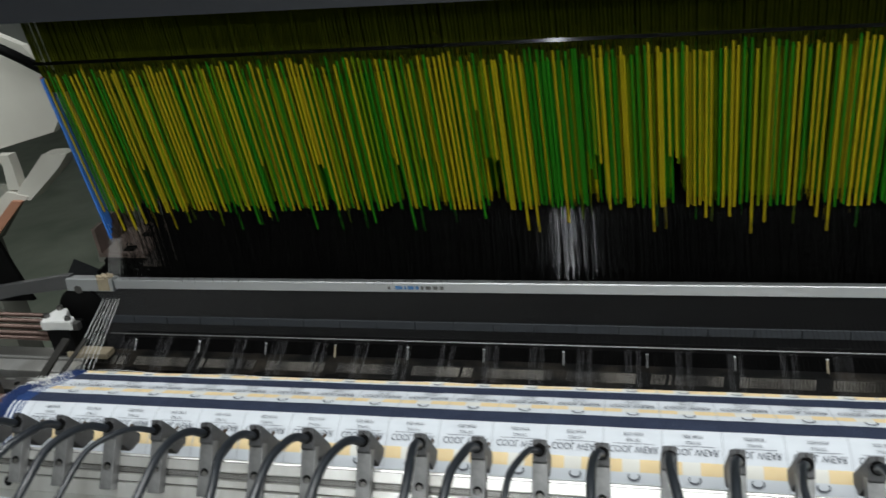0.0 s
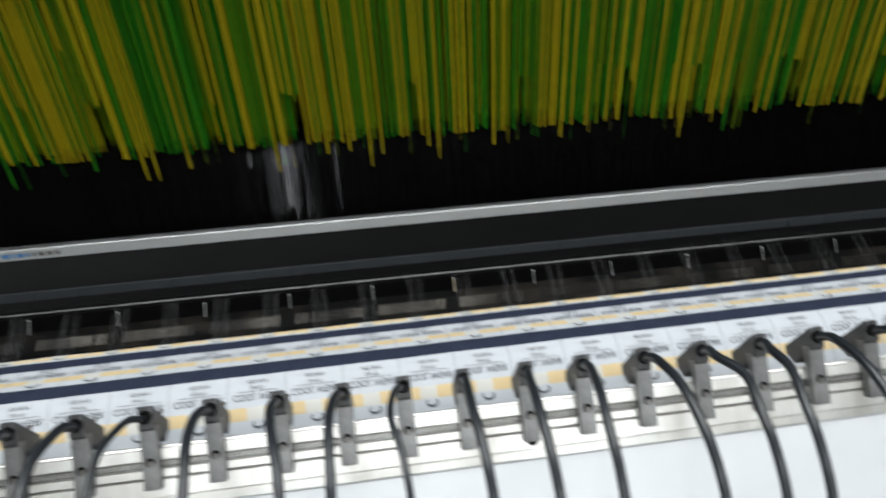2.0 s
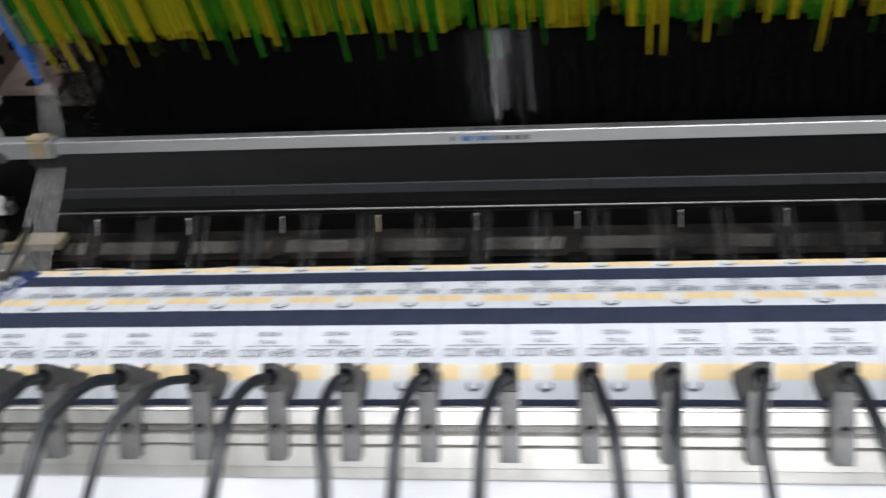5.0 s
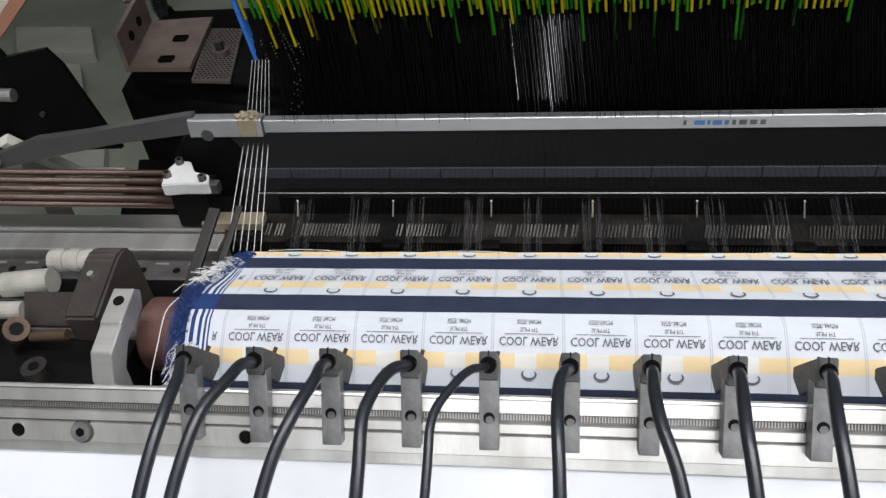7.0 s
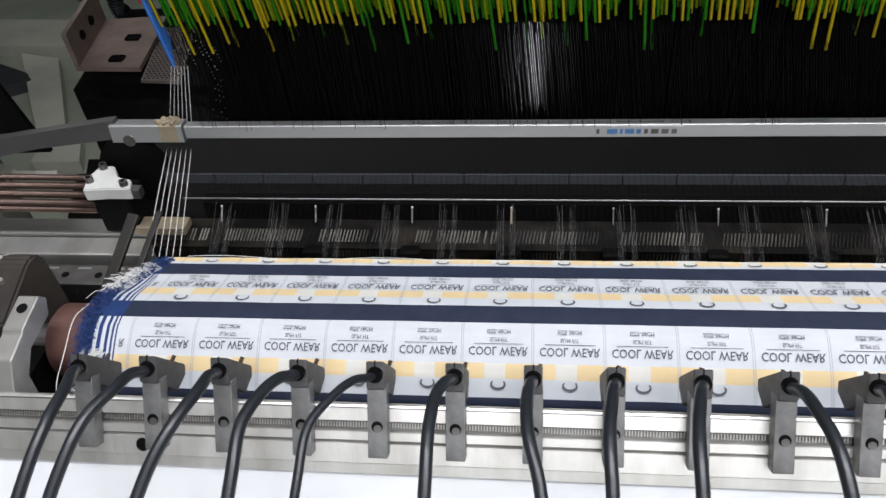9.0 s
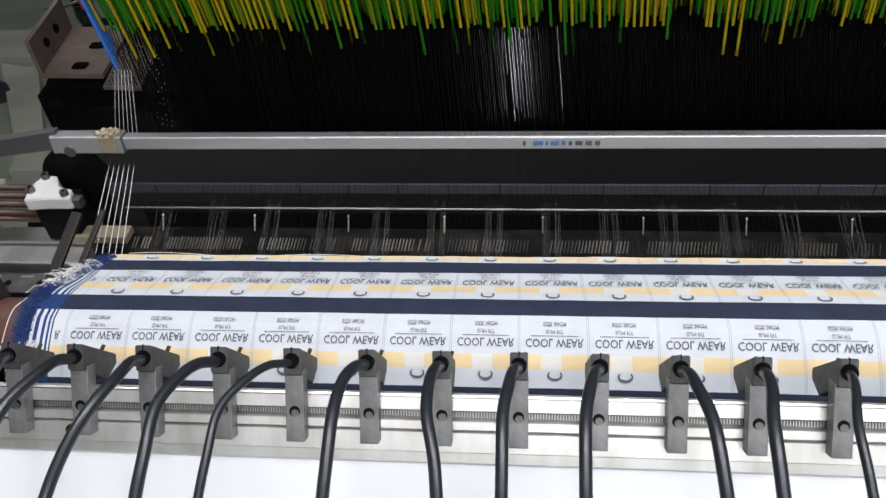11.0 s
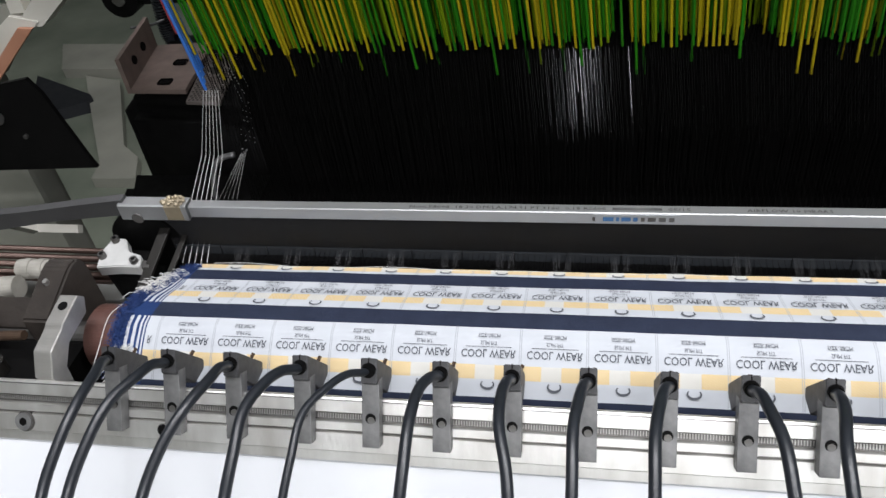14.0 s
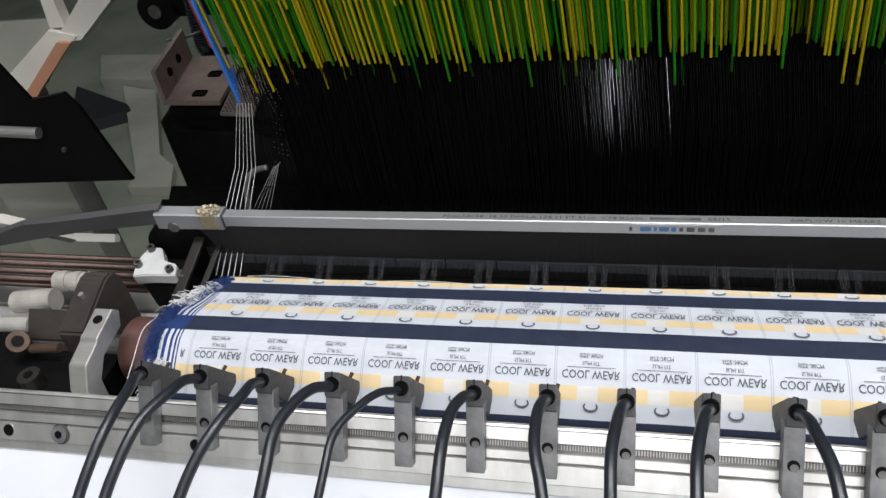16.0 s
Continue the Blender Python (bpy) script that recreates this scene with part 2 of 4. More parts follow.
def prism(outline, z0, z1, m=None):
    """A closed (x, y) outline drawn out along z."""
    bm = bmesh.new()
    a = [bm.verts.new((x, y, z0)) for x, y in outline]
    b = [bm.verts.new((x, y, z1)) for x, y in outline]
    n = len(outline)
    for i in range(n):
        bm.faces.new((a[i], a[(i + 1) % n], b[(i + 1) % n], b[i]))
    bm.faces.new(a[::-1])
    bm.faces.new(b)
    bmesh.ops.recalc_face_normals(bm, faces=bm.faces)
    if m is not None:
        bmesh.ops.transform(bm, matrix=m, verts=bm.verts)
    return bm


def glide(points, steps):
    """Points on a smooth line through the given ones."""
    p = [Vector(q) for q in points]
    p = [p[0] * 2 - p[1]] + p + [p[-1] * 2 - p[-2]]
    out = []
    for i in range(1, len(p) - 2):
        for k in range(steps):
            t = k / steps
            a, b, c, d = p[i - 1], p[i], p[i + 1], p[i + 2]
            out.append(0.5 * (2 * b + (c - a) * t + (2 * a - 5 * b + 4 * c - d) * t * t + (3 * b - a - 3 * c + d) * t ** 3))
    return out + [p[-2]]


def tube(bm, points, r, n=10, closed=True):
    rings, up = [], Vector((0.31, 0.2, 0.93))
    for i, q in enumerate(points):
        d = (points[min(i + 1, len(points) - 1)] - points[max(i - 1, 0)]).normalized()
        u = d.cross(up).normalized()
        v = d.cross(u)
        rings.append([bm.verts.new(q + (u * math.cos(math.tau * k / n) + v * math.sin(math.tau * k / n)) * r) for k in range(n)])
    for a, b in zip(rings, rings[1:]):
        for k in range(n):
            bm.faces.new((a[k], a[(k + 1) % n], b[(k + 1) % n], b[k]))
    if closed:
        bm.faces.new(rings[0][::-1])
        bm.faces.new(rings[-1])
    return bm


def strands(lines, r, n=4):
    """Many straight thin strands in one mesh, without caps."""
    verts, faces = [], []
    for a, b in lines:
        a, b = Vector(a), Vector(b)
        d = (b - a).normalized()
        u = d.cross(Vector((0.3, 0.9, 0.31))).normalized()
        v = d.cross(u)
        k0 = len(verts)
        for q in (a, b):
            verts += [q + (u * math.cos(math.tau * k / n) + v * math.sin(math.tau * k / n)) * r for k in range(n)]
        faces += [(k0 + k, k0 + (k + 1) % n, k0 + n + (k + 1) % n, k0 + n + k) for k in range(n)]
    me = bpy.data.meshes.new("strands")
    me.from_pydata(verts, [], faces)
    return me


def mesh_part(name, me, mat, parent, label="", kind=""):
    me.name = name
    me.materials.append(mat)
    ob = new(name, me)
    ob.parent = parent
    if label:
        ob["label"] = label
    if kind:
        ob["kind"] = kind
    return ob


X0, X1 = -0.50, 1.75  # ends of the loom's width
PITCH = 0.04


# ---- hall ----
def hall():
    floor = part("floor", boxed(-5, 6, -4, 7, -1.02, -0.92), M_FLOOR)
    tagged(floor, "green painted concrete floor with worn pale patches", "floor", kind="structure")
    for name, dims in (("wall_north", (-5, 6, 7, 7.2, -0.92, 2.6)), ("wall_south", (-5, 6, -4.2, -4, -0.92, 2.6)),
                       ("wall_west", (-5.2, -5, -4, 7, -0.92, 2.6)), ("wall_east", (6, 6.2, -4, 7, -0.92, 2.6))):
        tagged(part(name, boxed(*dims), M_WALL), "plain pale painted hall wall", "wall", kind="structure")
    tagged(part("ceiling", boxed(-5, 6, -4, 7, 2.6, 2.75), M_WALL), "plain pale hall ceiling", "ceiling", kind="structure")


hall()


# ---- front beam ----
SLOPE = 55.0  # the beam's working face leans this far from level


def on_beam(x=0.0):
    """The beam's own space: x along, y up the sloping face, z out of it."""
    return pose(x, 0, 0.003, SLOPE)


def front_beam():
    beam = thing("breast_beam", "machined bare aluminium breast beam with a toothed rack groove", "machine beam", on_beam())
    z = -0.008
    part("upper_rail", extrude_profile([(-0.0300, z - 0.030), (0.0030, z - 0.0090), (0.0090, z - 0.0042), (0.0093, z - 0.0022), (0.0088, z - 0.0012), (0.0074, z - 0.0002), (0.0006, z), (0.0, z - 0.001), (0.0, z - 0.030)], X0, X1), M_ALU, beam)
    part("top_strip", extrude_profile([(0.0078, z - 0.0006), (0.0078, z + 0.0000), (0.0073, z + 0.0001), (0.0073, z - 0.0003)], X0, X1), M_STEEL, beam, "dark strip along the seam")
    part("groove_floor", boxed(X0, X1, -0.0052, 0.0, z - 0.03, z - 0.0035), M_STEEL, beam, "dark groove floor")
    part("middle_rail", extrude_profile([(-0.0050, z - 0.02), (-0.0050, z - 0.001), (-0.0055, z), (-0.0100, z), (-0.0104, z - 0.001), (-0.0104, z - 0.02)], X0, X1), M_ALU, beam)
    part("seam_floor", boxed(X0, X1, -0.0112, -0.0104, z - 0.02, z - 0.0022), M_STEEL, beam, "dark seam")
    part("lower_rail", extrude_profile([(-0.0112, z - 0.02), (-0.0112, z - 0.0015), (-0.0118, z + 0.0004), (-0.0222, z + 0.0004), (-0.0232, z - 0.0012), (-0.0232, z - 0.02)], X0, X1), M_ALU, beam)
    part("front_ledge", extrude_profile([(-0.0232, z - 0.02), (-0.0232, z - 0.0014), (-0.0288, z - 0.0016), (-0.0296, z - 0.0030), (-0.0296, z - 0.02)], X0, X1), M_ALU, beam)
    part("front_cover", extrude_profile([(-0.0296, z - 0.03), (-0.0296, z - 0.0045), (-0.0304, z - 0.0030), (-0.150, z - 0.0030), (-0.162, z - 0.012), (-0.165, z - 0.03), (-0.60, z - 0.31), (-0.60, z - 0.33), (-0.155, z - 0.05)], X0, X1), M_PANEL, beam, "smooth white enamelled cover")
    # toothed rack in the groove
    lines = [((X0 + i * 0.0015, -0.0010, z - 0.0026), (X0 + i * 0.0015, -0.0038, z - 0.0026)) for i in range(int((X1 - X0) / 0.0015))]
    mesh_part("rack_teeth", strands(lines, 0.00045, 4), M_ALU_DULL, beam, "fine greasy rack teeth", "stuff")
    for x, open_hole in ((-0.122, True), (-0.084, False), (0.0095, True), (-0.21, False), (0.66, True), (0.99, False)):
        v = -0.0165
        bolt = part("socket_bolt" if not open_hole else "threaded_hole", rod(bmesh.new(), (x, v, z - 0.012), (x, v, z + 0.0007), 0.0066 if not open_hole else 0.0042, 24), M_STEEL if not open_hole else M_ALU_DULL, beam, "dark counterbored hole" if open_hole else "steel socket-head bolt")
        ring = bmesh.new()
        rod(ring, (x - 0.0007, v, z + 0.0002), (x - 0.0007, v, z + 0.0018), 0.0056 if not open_hole else 0.0, 24) if not open_hole else rod(ring, (x, v, z), (x, v, z + 0.0009), 0.0037, 20)
        part("bolt_head", ring, M_STEM if not open_hole else M_BLACK, bolt)
        if not open_hole:
            hexa = bmesh.new()
            rod(hexa, (x - 0.0007, v, z + 0.0015), (x - 0.0007, v, z + 0.0021), 0.0027, 6)
            part("hex_socket", hexa, M_BLACK, bolt)
    return beam


front_beam()

# ---- woven cloth ----
PROFILE = ((0.150, -0.0185), (0.114, -0.0085), (0.097, -0.0022), (0.090, -0.0003), (0.083, 0.0010), (0.076, 0.0014), (0.068, 0.0004), (0.060, -0.0042), (0.0525, -0.0095), (0.045, -0.0160), (0.038, -0.0235), (0.032, -0.032))
ARC = [0.0]
for (ya, za), (yb, zb) in zip(PROFILE, PROFILE[1:]):
    ARC.append(ARC[-1] + math.hypot(yb - ya, zb - za))


def on_cloth(x, s, lift=0.0):
    i = 0
    while i < len(ARC) - 2 and s > ARC[i + 1]:
        i += 1
    f = (s - ARC[i]) / (ARC[i + 1] - ARC[i])
    (ya, za), (yb, zb) = PROFILE[i], PROFILE[i + 1]
    l = ARC[i + 1] - ARC[i]
    ny, nz = -(zb - za) / l, (yb - ya) / l
    if nz < 0:
        ny, nz = -ny, -nz
    return Vector((x, ya + (yb - ya) * f + ny * lift, za + (zb - za) * f + nz * lift))


LABELS = 38
EDGE = 0.0186  # cut line between two labels, from the label's middle
STRIPE = -0.0295  # where the blue selvedge begins
LEFT = -0.0522  # left edge of the cloth
NAVY = ((0.0096, 0.0249), (0.0625, 0.0776), (0.1212, 0.1400))
YELLOW = ((-0.01, 0.0064), (0.0442, 0.0534), (0.1019, 0.1106))
S_END = 0.1335
WHITE = ((0.0010, 0.0022), (0.0036, 0.0052), (0.0072, 0.0096), (0.0122, 0.0145))  # white stripes in the selvedge, out from its start


def pattern_at(x, s):
    navy = any(a <= s < b for a, b in NAVY)
    if x < STRIPE:
        if navy:
            return 5
        return 0 if any(a <= STRIPE - x < b for a, b in WHITE) else 5
    if navy:
        return 1
    v = (x - EDGE) % PITCH
    if v < 0.0004 or 0.0011 < v < 0.0015:
        return 4
    if any(a <= s < b for a, b in YELLOW):
        return 3 if 0.0135 < v < 0.0255 else 2
    return 0


def woven_cloth():
    cloth_ob = thing("woven_label_cloth", "white woven garment-label cloth with navy bands and yellow blocks", "fabric")
    xs = {round(LEFT + i * 0.0021, 5) for i in range(12)} | {STRIPE}
    xs |= {round(STRIPE - v, 5) for span in WHITE for v in span}
    right = EDGE + PITCH * (LABELS - 1)
    for j in range(-1, LABELS):
        for v in (0, 0.0004, 0.0011, 0.0015, 0.0075, 0.0135, 0.0195, 0.0255, 0.0327):
            x = EDGE + PITCH * (j - 1) + v
            if STRIPE <= x <= right:
                xs.add(round(x, 5))
    xs = sorted(x for x in xs if x >= LEFT)
    ss = {0.0, S_END} | {round(i * 0.003, 5) for i in range(45)}
    for band in NAVY + YELLOW:
        for b in band:
            if 0 < b < S_END:
                ss.add(round(b, 5))
    ss = sorted(ss)
    verts, faces, mats = [], [], []
    for s in ss:
        for x in xs:
            p = on_cloth(x, s)
            w = 0.0004 * noise.noise((x * 30, s * 60, 0.3))
            p.z += w
            if x < STRIPE:
                p.x += max(0.0, 0.055 - s) * 0.32 * (STRIPE - x) / 0.024
                p.z += 0.0009 * noise.noise((x * 160, s * 120, 2.0)) * (STRIPE - x) / 0.024
            verts.append(p)
    n = len(xs)
    for a in range(len(ss) - 1):
        for b in range(n - 1):
            faces.append((a * n + b, a * n + b + 1, a * n + n + b + 1, a * n + n + b))
            mats.append(pattern_at((xs[b] + xs[b + 1]) / 2, (ss[a] + ss[a + 1]) / 2))
    me = bpy.data.meshes.new("cloth_sheet")
    me.from_pydata(verts, [], faces)
    for m in (C_WHITE, C_NAVY, C_YELLOW, C_PALE, C_LINE, C_BLUE):
        me.materials.append(m)
    me.polygons.foreach_set("material_index", mats)
    me.shade_smooth()
    sheet = new("cloth_sheet", me)
    sheet.parent = cloth_ob
    return cloth_ob


CLOTH = woven_cloth()


def lettering(words, width, height, s_mid, name, gap=0.0):
    """Words woven upside down and mirrored, as on the cloth's back, for the label at x = 0."""
    cu = bpy.data.curves.new(name, "FONT")
    cu.body, cu.align_x, cu.resolution_u = words, "CENTER", 2
    cu.offset = gap
    ob = new(name, cu)
    me = bpy.data.meshes.new_from_object(ob.evaluated_get(bpy.context.evaluated_depsgraph_get()))
    bpy.data.objects.remove(ob)
    lo = [min(v.co[i] for v in me.vertices) for i in (0, 1)]
    hi = [max(v.co[i] for v in me.vertices) for i in (0, 1)]
    for v in me.vertices:
        x = ((v.co.x - lo[0]) / (hi[0] - lo[0]) - 0.5) * width
        s = s_mid + ((v.co.y - lo[1]) / (hi[1] - lo[1]) - 0.5) * height
        v.co = on_cloth(x, s, 0.0007)
    me.materials.append(C_INK)
    return me


def stroke_mesh(name, x0, x1, s0, s1):
    bm = bmesh.new()
    n = 6
    a = [bm.verts.new(on_cloth(x0 + (x1 - x0) * i / n, s0, 0.0007)) for i in range(n + 1)]
    b = [bm.verts.new(on_cloth(x0 + (x1 - x0) * i / n, s1, 0.0007)) for i in range(n + 1)]
    for i in range(n):
        bm.faces.new((a[i], a[i + 1], b[i + 1], b[i]))
    me = bpy.data.meshes.new(name)
    bm.to_mesh(me)
    bm.free()
    me.materials.append(C_INK)
    return me


def crescent_mesh(s_mid, tall):
    """The open ring, open towards the weaver's back."""
    bm = bmesh.new()
    n, rows = 22, []
    for i in range(n + 1):
        a = math.radians(-38 + (180 + 76) * i / n)
        thick = 0.00035 + 0.0004 * math.sin(math.pi * i / n)
        rows.append([bm.verts.new(on_cloth((0.0038 + d) * math.cos(a), s_mid + (tall + d) * math.sin(a), 0.0007)) for d in (-thick, thick)])
    for p, q in zip(rows, rows[1:]):
        bm.faces.new((p[0], p[1], q[1], q[0]))
    me = bpy.data.meshes.new("woven_crescent")
    bm.to_mesh(me)
    bm.free()
    me.materials.append(C_INK)
    return me


def woven_marks():
    rows = ((0.0951, 0.0049, 0.0885, 0.0024, 0.0838, 0.0026, 0.0910, 0.1135, 0.0026), (0.0397, 0.0066, 0.0322, 0.0026, 0.0282, 0.0028, 0.0355, 0.0577, 0.0029))
    for word, wh, fit, fh, size, sh, rule, ring, rr in rows:
        sets = (("woven_word", lettering("COOL WEAR", 0.0334, wh, word, "woven_word", 0.006)),
                ("woven_fit", lettering("SLIM FIT", 0.0102, fh, fit, "woven_fit", 0.0)),
                ("woven_size", lettering("SIZE-38CM", 0.0134, sh, size, "woven_size", 0.0)),
                ("woven_rule", stroke_mesh("woven_rule", -0.0140, 0.0140, rule - 0.00018, rule + 0.00018)),
                ("woven_crescent", crescent_mesh(ring, rr)))
        for name, me in sets:
            for j in range(LABELS):
                share(name, me, CLOTH, pose(j * PITCH, 0, 0))
    for word, wh in ((0.0951, 0.0049), (0.0397, 0.0066)):
        share("woven_letter", lettering("R", 0.0030, wh, word, "woven_letter"), CLOTH, pose(-0.0253, 0, 0))
    me = crescent_mesh(0.0058, 0.0016)
    for j in range(LABELS):
        share("woven_crescent", me, CLOTH, pose(j * PITCH, 0, 0))


woven_marks()


def fringe():
    rng = random.Random(4)
    ob = thing("selvedge_fringe", "frayed white and blue yarn fringe on the cloth edge", "yarn fringe")
    for name, mat, count, far in (("white_yarn_end", M_YARN_WHITE, 420, 0.85), ("blue_yarn_end", M_YARN_BLUE, 1100, 0.34)):
        bm = bmesh.new()
        for _ in range(count):
            s = rng.choice((rng.uniform(0.016, 0.052), rng.uniform(0.098, 0.126)) if name[0] == "w" else (rng.uniform(0.004, 0.122),))
            low = name[0] == "w" and s > 0.09
            x = LEFT + max(0.0, 0.055 - s) * 0.32 + (rng.uniform(0.001, 0.018) if low else rng.uniform(0, 0.010))
            p = on_cloth(x, s, 0.0006)
            l = rng.uniform(0.006, 0.017) * far
            if low:
                q = on_cloth(x - l * rng.uniform(0.1, 0.6), min(S_END - 0.001, s + l * rng.uniform(0.2, 0.9)), rng.uniform(0.0008, 0.004))
                tube(bm, [p, (p + q) / 2 + Vector((0, -0.001, 0.0015)), q], 0.0002, 4, False)
                continue
            q = p + Vector((-l * rng.uniform(0.3, 1), -l * rng.uniform(-0.3, 0.9), l * rng.uniform(-0.1, 0.5)))
            mid = (p + q) / 2 + Vector((0, 0, rng.uniform(0.0005, 0.004)))
            tube(bm, [p, mid, q], 0.0002, 4, False)
        part(name, bm, mat, ob)["kind"] = "stuff"
    return ob


fringe()


# ---- temple roller and its bracket ----
def temple_roller():
    ob = thing("temple_roller", "brown rubber-covered cloth roller under the cloth", "roller")
    bm = bmesh.new()
    rod(bm, (-0.0775, 0.0765, -0.0228), (X1, 0.0765, -0.0228), 0.0232, 48)
    bmesh.ops.bevel(bm, geom=[e for e in bm.edges if len(e.link_faces) == 2 and e.calc_face_angle(0) > 1], offset=0.0025, segments=3, affect="EDGES")
    part("roller_sleeve", bm, M_ROLLER, ob, smooth=False)
    bm = bmesh.new()
    rod(bm, (-0.16, 0.0765, -0.0228), (-0.0770, 0.0765, -0.0228), 0.010, 20)
    part("roller_journal", bm, M_STEEL, ob)
    brk = thing("roller_bracket", "chamfered bare aluminium roller bracket bolted to the beam", "bracket")
    side = [(0.0150, -0.030), (0.0150, 0.0060), (0.0240, 0.0195), (0.0400, 0.0235), (0.0420, 0.0252), (0.0640, 0.0295), (0.0690, 0.0235), (0.0640, 0.0140), (0.0400, 0.0110), (0.0290, 0.0010), (0.0260, -0.0300)]
    bm = extrude_profile(side, -0.0785, -0.0660)
    bmesh.ops.bevel(bm, geom=bm.edges[:], offset=0.0006, segments=1, affect="EDGES")
    part("bracket_plate", bm, M_BRACKET, brk)
    bm = bmesh.new()
    rod(bm, (-0.0722, 0.0560, 0.0250), (-0.0722, 0.0555, 0.0284), 0.0032, 20)
    part("bracket_bore", bm, M_BLACK, brk)


temple_roller()

# ---- thermal cutters ----
# each cable's sideways run, in millimetres, at three stations on its way out and down
CABLE_RUN = ((11.4, 12.6, 11.7), (-3.3, -9.5, -12.7), (-1.0, -5.5, -11.5), (-9.3, -13.7, -12.7), (-14.0, -22.2, -22.8), (-6.4, -7.4, -7.0), (-4.1, -3.5, 1.5), (-5.9, -8.4, -8.5),
             (-7.4, -10.9, -12.1), (2.0, 5.0, 6.0), (-4.8, -9.0, -10.3), (-8.0, -13.5, -14.5), (-5.0, -5.8, -5.0), (-0.9, 1.0, 4.5), (-4.6, -6.5, -6.7), (-8.4, -11.0, -7.0),
             (-3.2, -3.4, -1.7), (-4.7, -5.4, -5.0), (-5.4, -7.0, -8.5), (-1.2, 1.9, 4.2), (-5.2, 2.7, 1.6), (-9.5, -8.0, -11.0))
SEAT = (0.2, -2.2, -2.5, -2.0, -0.8, -1.9, -2.2, -2.6, -1.9, -1.4, -3.0, -0.8, -2.6, -0.4, -0.8, -2.4, -3.4, -3.6, -4.4, -5.0)  # each cutter's shift along the rack, in millimetres
THIN = (4, 11, 15)  # thinner cables


def cutter_x(k):
    return -0.0182 + PITCH * k + 0.0007 * math.sin(k * 2.7) + (SEAT[k] if k < len(SEAT) else -4.5) / 1000


def out_of_beam(x, y, z):
    """A place in the hall in the beam's own space."""
    a = radians(SLOPE)
    z -= 0.003
    return (x, y * math.cos(a) + z * math.sin(a), z * math.cos(a) - y * math.sin(a))


def thermal_cutter(k):
    ob = thing("thermal_cutter", "black hot-knife cutter block with a thick black cable", "thermal cutter", on_beam(cutter_x(k)), "cutters along the beam")
    if not CUT_MESHES:
        bm = extrude_profile([(0.0215, 0.0030), (0.0357, 0.0030), (0.0219, -0.0310), (0.0160, -0.0310), (0.0094, -0.0205)], -0.0046, 0.0046)
        bmesh.ops.bevel(bm, geom=bm.edges[:], offset=0.0005, segments=2, affect="EDGES")
        head = part("cutter_head", bm, M_CUT)
        slot = part("head_slot", boxed(-0.0003, 0.0003, 0.0325, 0.0359, 0.0020, 0.0033), M_BLACK)
        stem = part("clamp_stem", boxed(-0.0050, 0.0050, -0.0164, 0.0225, -0.0079, 0.0, 0.0005), M_STEM)
        bm = bmesh.new()
        rod(bm, (0, 0.0005, -0.0010), (0, 0.0005, 0.0003), 0.0030, 20)
        hole = part("stem_hole", bm, M_BLACK)
        # grey disc low in the black hole, for its lighter lower part and highlight
        bm = bmesh.new()
        rod(bm, (0.0003, -0.0005, 0.0), (0.0003, -0.0005, 0.0004), 0.0021, 14)
        screw = part("stem_screw", bm, M_STEEL)
        bm = bmesh.new()
        rod(bm, (0, 0.0290, 0.0025), (0, 0.0284, 0.0052), 0.0042, 18, 0.0038)
        gland = part("cable_gland", bm, M_BLACK)
        bm = bmesh.new()
        rod(bm, (0.0030, 0.0270, -0.0180), (0.0040, 0.0300, -0.0195), 0.0011, 10)
        tip = part("side_screw", bm, M_RUST)
        for o in (head, slot, stem, hole, screw, gland, tip):
            CUT_MESHES.append((o.name.split(".")[0], o.data))
            bpy.data.objects.remove(o)
    for name, me in CUT_MESHES:
        share(name, me, ob, Matrix.Identity(4))
    rng = random.Random(100 + k)
    run = CABLE_RUN[k] if k < len(CABLE_RUN) else (-4.0, rng.uniform(-8, 3), rng.uniform(-9, 6))
    shift = -0.0197 + PITCH * k - cutter_x(k)
    d1, d2, d3 = (shift + v / 1000 for v in run)
    r = 0.0022 if k in THIN else 0.0030
    slip = (d3 - d2) * 0.6
    pts = [(0, 0.0288, 0.0020), (d1 * 0.18, 0.0286, 0.0075)]
    pts += [out_of_beam(*p) for p in ((d1 * 0.55, 0.0030, 0.0375), (d1, -0.0090, 0.0420), (d2, -0.0280, 0.0433), (d3, -0.0500, 0.0380), (d3 + slip, -0.0750, 0.0270), (d3 + slip * 1.5, -0.0980, 0.0050), (d3 + slip * 1.7, -0.1150, -0.0350), (d3 + slip * 1.7, -0.1250, -0.1200), (d3 + slip * 1.7, -0.1300, -0.4200))]
    part("cable", tube(bmesh.new(), glide(pts, 5), r, 10), M_CABLE, ob, "thick black rubber cable", True)
    return ob


CUT_MESHES = []
for k in range(0, 36):
    thermal_cutter(k)

# ---- sley with the reed: swings about a low shaft ----
PIVOT = (0.29, -0.42)
SLEY = thing("sley", "swinging sley with the steel reed, guide pins and air pipes", "loom sley", pose(0, PIVOT[0], PIVOT[1], 0, 0.39))
IN_SLEY = pose(0, -PIVOT[0], -PIVOT[1])


def sley_part(name, bm, mat, label="", parent=None, smooth=False):
    if parent is None:
        bmesh.ops.transform(bm, matrix=IN_SLEY, verts=bm.verts)
        return part(name, bm, mat, SLEY, label, smooth)
    bmesh.ops.transform(bm, matrix=IN_SLEY, verts=bm.verts)
    return part(name, bm, mat, parent, label, smooth)


